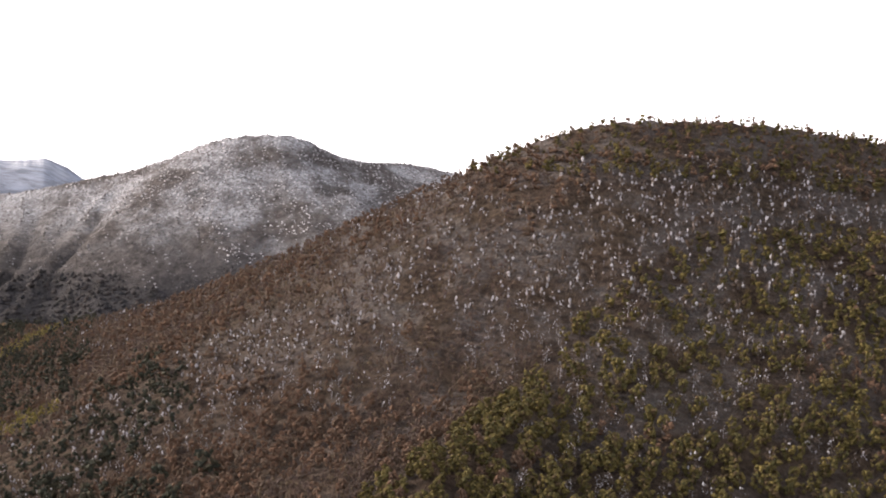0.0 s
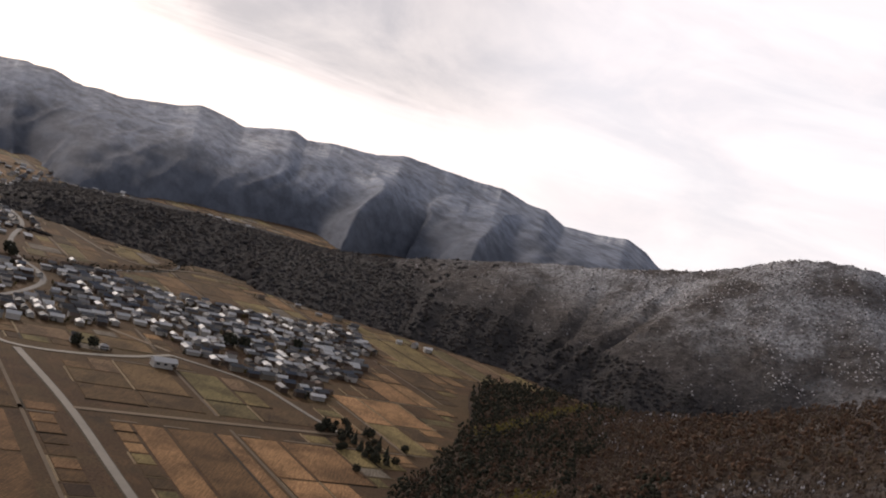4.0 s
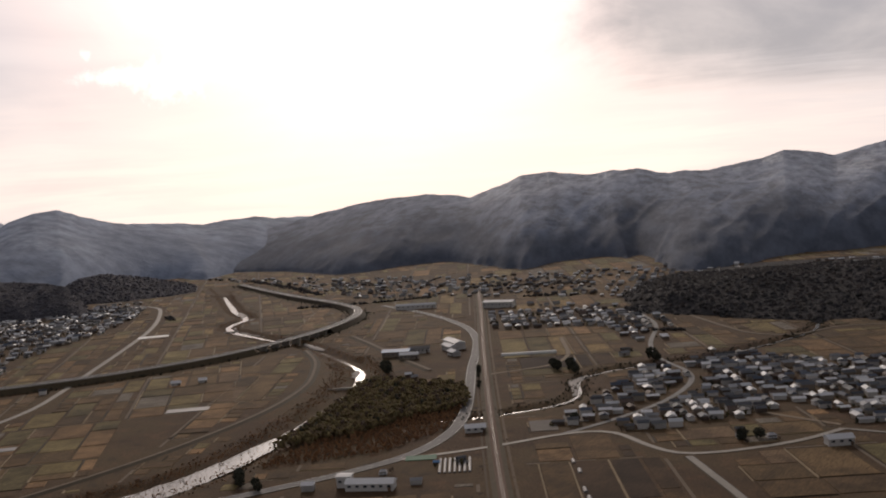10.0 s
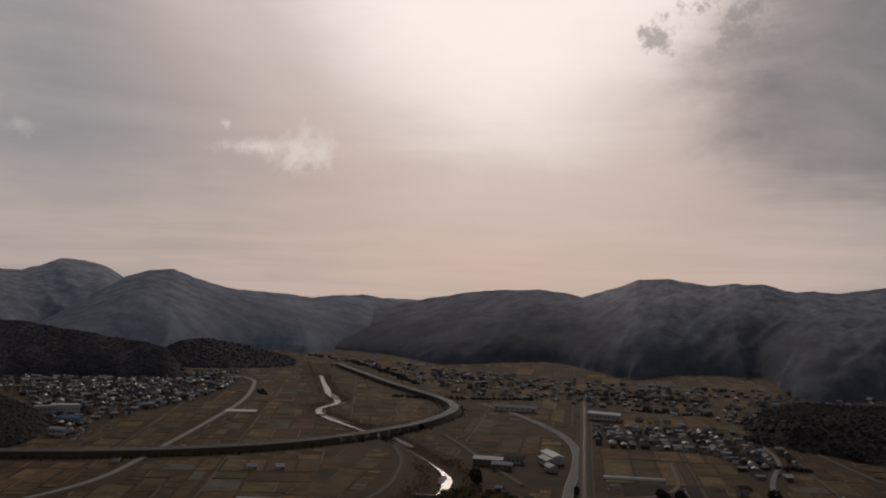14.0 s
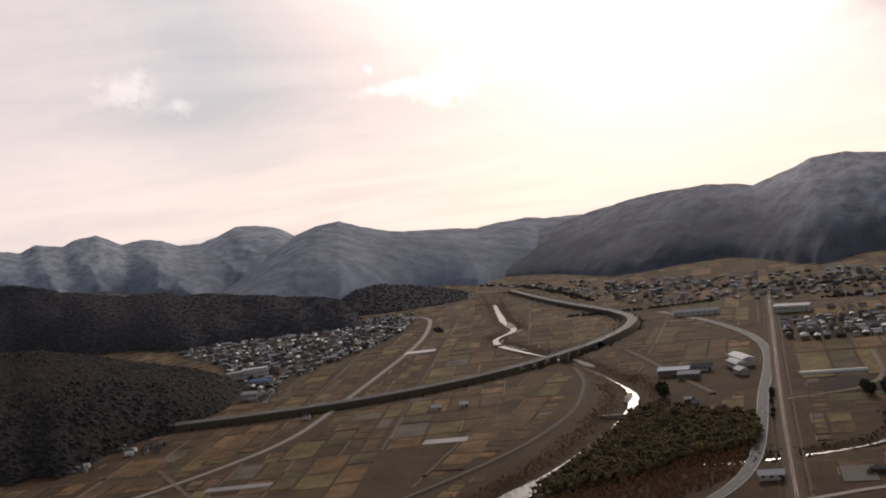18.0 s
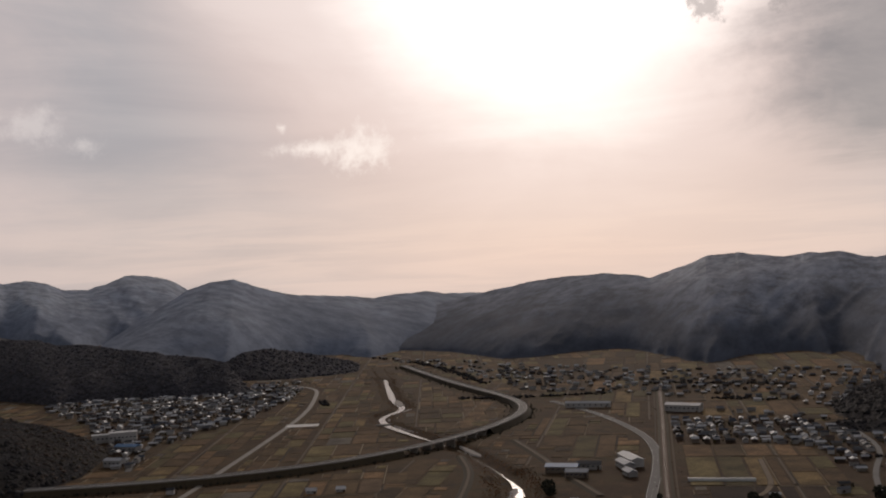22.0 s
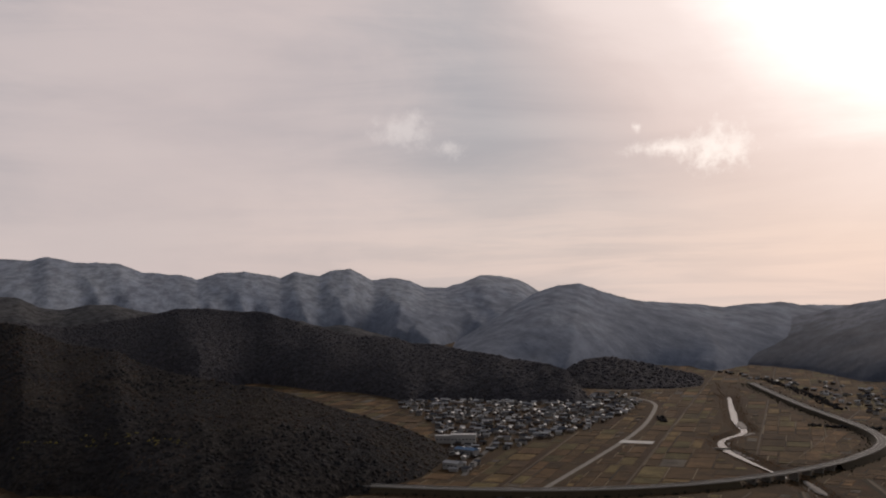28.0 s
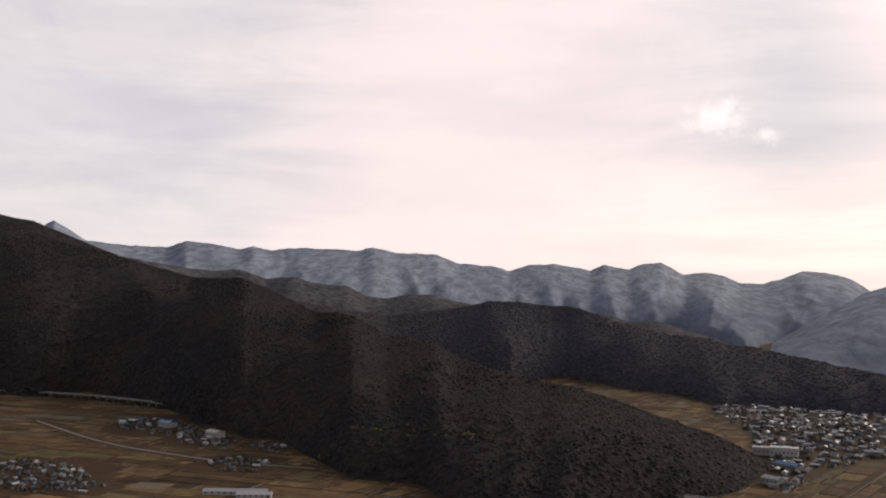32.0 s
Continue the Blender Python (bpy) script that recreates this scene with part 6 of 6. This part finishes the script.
def near_wood():
    """The wooded slope beside the camera: species by height, aspect and chance."""
    rng = np.random.RandomState(21)
    x, y = grid_spots(-140, 40, 560, 800, 4.15, rng)
    z = HILL_A.height(x, y)
    far = np.hypot(x + 7, y + 47)
    # only what lies on the valley side of the crest
    crest_y = np.interp(x, [75, 140, 180, 208, 238, 262, 300, 355, 430, 520], [800, 640, 520, 430, 345, 300, 282, 270, 245, 200])
    crest_x = np.interp(y, [200, 270, 300, 345, 430, 520, 640, 800], [560, 355, 262, 238, 208, 180, 140, 75])
    ok = (z > 0.3) & ((x < crest_x + 14) | (y < crest_y + 14)) & (far > 120) & (np.degrees(np.arctan2(x + 7, y + 47)) < 66)
    x, y, z, far = x[ok], y[ok], z[ok], far[ok]
    n1, n2, n3 = fbm(x, y, 95, 3), fbm(x + 500, y, 60, 3), fbm(x, y + 900, 38, 2)
    spur = line_distance(x, y, [(520, 60, 0), (400, 150, 0), (310, 195, 0), (254, 205, 0), (197, 190, 0), (140, 165, 0), (40, 110, 0)])[0]
    front = (y < np.interp(x, [40, 140, 197, 254, 310, 400, 520], [120, 178, 203, 217, 204, 160, 70])) | (spur < 12)
    r = rng.rand(len(x))
    kind = np.where(r < 0.62, 1, 2)
    kind = np.where((n2 > 0.22) & (r < 0.75), 2, kind)
    snowy = (r > 0.95 - 1.0 * np.clip(n1 + 0.3 * n3 + 0.05, -0.2, 0.6)) & (z > 22)
    kind = np.where(snowy, 3, kind)
    kind = np.where((n1 < -0.35) & (r < 0.8), 1, kind)
    kind = np.where(front & (r < 0.74), 0, kind)
    kind = np.where(front & (n1 > 0.25) & (r > 0.5), 3, kind)
    kind = np.where(~front & (spur < 52) & (r < 0.9) & (x > 185), 3, kind)
    kind = np.where((z > 140) & (r < 0.5), 0, kind)
    kind = np.where((z > 150) & (r >= 0.5), 2, kind)
    kind = np.where((z < 9) & (r < 0.7), 4, kind)
    kind = np.where((z < 32) & (r < 0.22), 4, kind)
    kind = np.where((z < 34 + 40 * n2 + 20 * n3) & (x < 105) & (y > 150) & (r < 0.42), 4, kind)
    bamboo = near_line(x, y, [(52, 572), (72, 604), (118, 668)]) < 9
    kind = np.where(bamboo | (np.hypot(x - 60, y - 385) < 14), 5, kind)
    size = rng.uniform(0.5, 0.88, len(x))
    size = np.where(z > 150, size * 0.72, size)
    size = np.where(kind == 4, size * rng.uniform(0.8, 1.5, len(x)), size)
    turn = rng.uniform(0, 6.283, len(x))
    order = np.argsort(np.hypot(x - 130, y - 150))
    chosen = np.zeros(len(x), dtype=bool)
    chosen[order[:260]] = True
    names = ["olive", "brown", "russet", "snowy", "cedar", "bamboo"]
    for i in np.nonzero(chosen)[0]:
        k = names[kind[i]]
        single_tree(k, x[i], y[i], z[i] - 0.3, size[i], math.degrees(turn[i]), LABELS[k])
    broad = np.where(z > 138, 1.15, 1.0)
    size3 = np.column_stack([size * broad, size * broad, size])
    base = new("woodland")
    z = np.where(z > 150, z - 0.5, z)
    tagged(base, "mixed winter woodland of bare and evergreen trees", "woodland", kind="stuff")
    shapes = {"olive": (lambda q, s: leafy_crown(s, q, 8 if q > 10 else 6.5, 2.5 if q > 10 else 1.9, 0.95 if q > 10 else 1.15), OLIVE), "brown": (lambda q, s: bare_crown(s, q, 8, 2.1, 0.6), BROWN), "russet": (lambda q, s: leafy_crown(s, q, 7.5 if q > 10 else 6.2, 2.2 if q > 10 else 1.8, 0.85 if q > 10 else 1.1), RUSSET),
              "snowy": (lambda q, s: bare_crown(s, int(q * 1.35), 8, 2.1, 0.38), FROST), "cedar": (lambda q, s: leafy_crown(s, q, 9, 2.4, 0.95), CEDAR), "bamboo": (lambda q, s: bare_crown(s, q, 9, 1.8, 0.7), BAMBOO)}
    for k, name in enumerate(names):
        make, mat = shapes[name]
        for near, count in ((True, 18), (False, 8)):
            band = (far < 330) if near else (far >= 330)
            for v in range(3):
                pick = (kind == k) & ~chosen & band & (np.arange(len(x)) % 3 == v)
                if pick.any():
                    shape = joined(make(count, 100 + 10 * k + v), stems(60 + v, 8.0, 3)) if near else make(count, 100 + 10 * k + v)
                    if not near and name in ("brown", "snowy"):
                        shape = bare_crown(150 + v, len(shape[0]) // 6, 6.5, 1.6, 0.68)[0], shape[1]
                    part(name + "_trees", scatter(name + "_trees", shape, np.column_stack([x, y, z - 0.4])[pick], turn[pick], (size3 * (1.0 if near else 1.08))[pick], [mat]), base, "", "stuff")


near_wood()


def far_wood(hill, box, step, mat, label, size, seed, eye, pointed=0.5, lowest=0.4, where=None):
    """Low crowns over a far hill, on the side that faces the valley."""
    rng = np.random.RandomState(seed)
    x, y = grid_spots(*box, step, rng)
    z = hill.height(x, y)
    e = 3.0
    gx, gy = (hill.height(x + e, y) - z) / e, (hill.height(x, y + e) - z) / e
    d = np.hypot(eye[0] - x, eye[1] - y)
    facing = (-gx * (eye[0] - x) - gy * (eye[1] - y)) / d + (eye[2] - z) / d
    ok = (z > lowest) & (facing > -0.14)
    if where:
        ok &= where(x, y, z)
    x, y, z = x[ok], y[ok], z[ok]
    base = new("woodland")
    tagged(base, label, "woodland", kind="stuff")
    for v in range(4):
        pick = (np.arange(len(x)) % 4) == v
        part("crowns", scatter("crowns", far_crown(seed + v, v < 4 * pointed), np.column_stack([x, y, z - 2.1 * size])[pick], rng.uniform(0, 6.28, pick.sum()), rng.uniform(0.7, 1.25, pick.sum()) * size, [mat], True), base, "", "stuff")


far_wood(HILL_B, (-540, 780, 760, 1330), 4.6, SNOWWOOD, "grey winter wood with snow between the trees", 0.55, 70, EYE_B, 0.3, 0.4, lambda x, y, z: (x + fbm(x, y, 160, 3) * 130 + fbm(x, y, 8, 1) * 110 > -40 - 0.4 * z) & (z > 34 + 16 * fbm(x, y, 60, 2)))
far_wood(HILL_B, (200, 780, 760, 1330), 4.8, PALEWOOD, "bare wood thick with fresh snow", 0.55, 77, EYE_B, 0.2, 0.4, lambda x, y, z: (fbm(x, y, 110, 3) + (x - 330) / 260 > -0.12) & (z > 30))
far_wood(HILL_B, (-540, 780, 760, 1330), 4.5, DARKWOOD, "dark cedar wood along the foot of the hill", 1.2, 75, EYE_B, 0.5, 0.4, lambda x, y, z: (x + fbm(x, y, 160, 3) * 130 + fbm(x, y, 8, 1) * 110 <= -40 - 0.4 * z) | (z <= 34 + 16 * fbm(x, y, 60, 2)))
far_wood(HILL_H, (-2500, -700, -740, 620), 5.2, DARKWOOD, "dark cedar wood on the valley spur", 1.15, 80, EYE_D, 0.4, 0.4, lambda x, y, z: fbm(x, y, 170, 3) + 0.3 * fbm(x, y, 12, 1) < 0.05)
far_wood(HILL_H, (-1700, -300, -740, 620), 5.2, BROWNWOOD, "brown bare wood on the valley spur", 1.1, 84, EYE_D, 0.0, 0.4, lambda x, y, z: fbm(x, y, 170, 3) + 0.3 * fbm(x, y, 12, 1) >= 0.05)
far_wood(HILL_H, (-1120, 60, -900, 320), 5.2, BAMBOO, "yellow-green bamboo at the foot of the spur", 1.0, 86, EYE_D, 0.0, 0.4, lambda x, y, z: (near_line(x, y, [(-1035, 100), (-1015, 200), (-940, 262)]) < 16) & (fbm(x, y, 14, 2) > 0.05))
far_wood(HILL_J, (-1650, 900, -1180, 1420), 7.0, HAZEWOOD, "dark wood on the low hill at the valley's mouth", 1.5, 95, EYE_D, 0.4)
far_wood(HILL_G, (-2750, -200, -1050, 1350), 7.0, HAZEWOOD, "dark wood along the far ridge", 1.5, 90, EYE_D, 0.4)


def groves():
    """Trees that stand alone or in small groups on the valley floor."""
    rng = np.random.RandomState(31)
    for x, y, s in ((-504, 627, 1.25), (-497, 620, 1.0), (-370, 668, 1.05), (-360, 672, 0.95), (-352, 664, 0.8), (-319, 729, 1.2), (-312, 722, 0.9), (-120, 632, 1.3), (-112, 640, 1.1), (-180, 525, 0.8), (-172, 528, 0.8), (-282, 528, 0.8), (-84, 690, 1.0)):
        single_tree("round", x, y, 0, s, rng.uniform(0, 360), LABELS["round"])
    for x, y, s in ((-429, 649, 0.5), (-424, 641, 0.45), (-433, 655, 0.5), (-416, 628, 0.4), (-401, 606, 0.45), (-395, 596, 0.4), (-383, 352, 0.7), (-390, 358, 0.8), (-376, 356, 0.6), (-396, 364, 0.7), (-368, 350, 0.6), (-315, 727, 0.9), (-380, 680, 0.9), (-366, 682, 1.0), (-180, 521, 0.5)):
        single_tree("round", x, y, 0, s, rng.uniform(0, 360), LABELS["round"])
    for i in range(34):
        t = rng.rand()
        x, y = 2 - 34 * t + rng.normal(0, 9), 470 + 60 * t + rng.normal(0, 10)
        single_tree("round" if i % 3 else "cedar", x, y, max(0, float(HILL_A.height(np.array([x]), np.array([y]))[0])) - 0.2, rng.uniform(0.4, 0.75), rng.uniform(0, 360), LABELS["round" if i % 3 else "cedar"])
    base = new("grove")
    tagged(base, "thick olive-brown grove of bamboo and trees beside the river", "grove", kind="stuff")
    x, y = grid_spots(-520, 380, -340, 610, 4.2, rng)
    ok = inside(x, y, GROVE) & (near_line(x, y, RIVER) > 10)
    x, y = x[ok], y[ok]
    for v, (shape, mat) in enumerate(((leafy_crown(5, 24, 6.2, 2.5, 1.0), GROVE_LEAVES), (leafy_crown(6, 18, 6.5, 2.4, 0.95), CEDAR), (leafy_crown(7, 20, 6.6, 2.4, 0.85), BROWN))):
        pick = rng.rand(len(x)) < (0.95, 0.06, 0.22)[v]
        part("trees", scatter("trees", shape, np.column_stack([x, y, np.full(len(x), -0.3)])[pick], rng.uniform(0, 6.28, pick.sum()), rng.uniform(0.7, 1.15, pick.sum()), [mat], True), base, "", "stuff")
    # bushes and reeds on the river banks, along the highway and the stream
    scrub = new("scrub")
    tagged(scrub, "brown reeds and bushes along banks and roads", "bushes", kind="stuff")
    for name, line, offs, step, size, mat in (("river", RIVER, (-10, -13, -16, -19, 10, 13, 16, 19), 1.4, 0.15, REED), ("river", RIVER, (-21, 21, 24), 3.0, 0.17, RUSSET), ("highway", HIGHWAY_EAST, (-11, -8.5, 8.5, 11), 2.6, 0.28, CEDAR), ("stream", STREAM, (-5, -6.5, 5, 6.5), 2.5, 0.2, CEDAR),
                                              ("highway", HIGHWAY_WEST, (10, 12), 3.3, 0.36, CEDAR), ("railway", RAIL, (-4.5, 5), 4.0, 0.14, RUSSET)):
        spots = []
        for off in offs:
            for q in beside(line, off):
                if name == "river" and abs(off) > 11 and q[0] < -580:
                    continue
                for _ in range(max(1, int(10 / step))):
                    if rng.rand() < 0.8:
                        spots.append((q[0] + rng.normal(0, 3.4), q[1] + rng.normal(0, 3.4), -0.4))
        spots = np.array(spots)
        part(name + "_bushes", scatter(name + "_bushes", leafy_crown(12, 6, 6, 2.8, 1.9), spots, rng.uniform(0, 6.28, len(spots)), rng.uniform(0.5, 1.3, len(spots)) * size, [mat]), scrub, "", "stuff")
    x, y = grid_spots(-420, 370, -340, 560, 3.0, rng)
    ok = inside(x, y, REEDS)
    part("reeds", scatter("reeds", bare_crown(13, 12, 3.2, 1.6, 0.5), np.column_stack([x, y, np.full(len(x), -0.3)])[ok], rng.uniform(0, 6.28, ok.sum()), rng.uniform(0.6, 1.0, ok.sum()), [REED]), scrub, "", "stuff")
    # garden trees between the houses
    homes = np.array(HOUSES)
    k = rng.randint(0, len(homes), 2200)
    a, d = rng.uniform(0, 6.28, 2200), rng.uniform(3.6, 6.5, 2200)
    x, y = homes[k, 0] + np.cos(a) * d, homes[k, 1] + np.sin(a) * d
    clear = np.min(np.hypot(x[:, None] - homes[None, :, 0], y[:, None] - homes[None, :, 1]), axis=1) > 3.6
    gardens = new("garden_trees")
    tagged(gardens, "dark clipped garden trees between the houses", "garden trees", kind="stuff")
    for v, mat in enumerate((CEDAR, OLIVE, BROWN)):
        pick = clear & (k % 3 == v)
        part("trees", scatter("trees", leafy_crown(30 + v, 11, 6, 1.9, 1.1), np.column_stack([x, y, np.full(len(x), -0.2)])[pick], rng.uniform(0, 6.28, pick.sum()), rng.uniform(0.3, 0.62, pick.sum()), [mat]), gardens, "", "stuff")
    # dark shelter belts on the far valley floor
    belts = new("shelter_belts")
    tagged(belts, "dark rows of trees on the far valley floor", "trees", kind="stuff")
    spots = []
    for line, wide in (([(-640, 1085), (-580, 1100)], 8), ([(-899, 948), (-842, 990), (-774, 1062)], 6), ([(-372, 856), (-345, 866)], 7), ([(-980, 1080), (-1150, 1180), (-1300, 1250)], 9), ([(-760, 1180), (-620, 1230)], 6), ([(-470, 1180), (-400, 1220)], 6), ([(-1040, 850), (-1010, 830)], 5)):
        for q in along(line, 4)[0]:
            for _ in range(2):
                spots.append((q[0] + rng.normal(0, wide * 0.5), q[1] + rng.normal(0, wide * 0.5), -0.3))
    spots = np.array(spots)
    part("trees", scatter("trees", far_crown(99), spots, rng.uniform(0, 6.28, len(spots)), rng.uniform(0.7, 1.3, len(spots)), [DARKWOOD]), belts, "", "stuff")


groves()
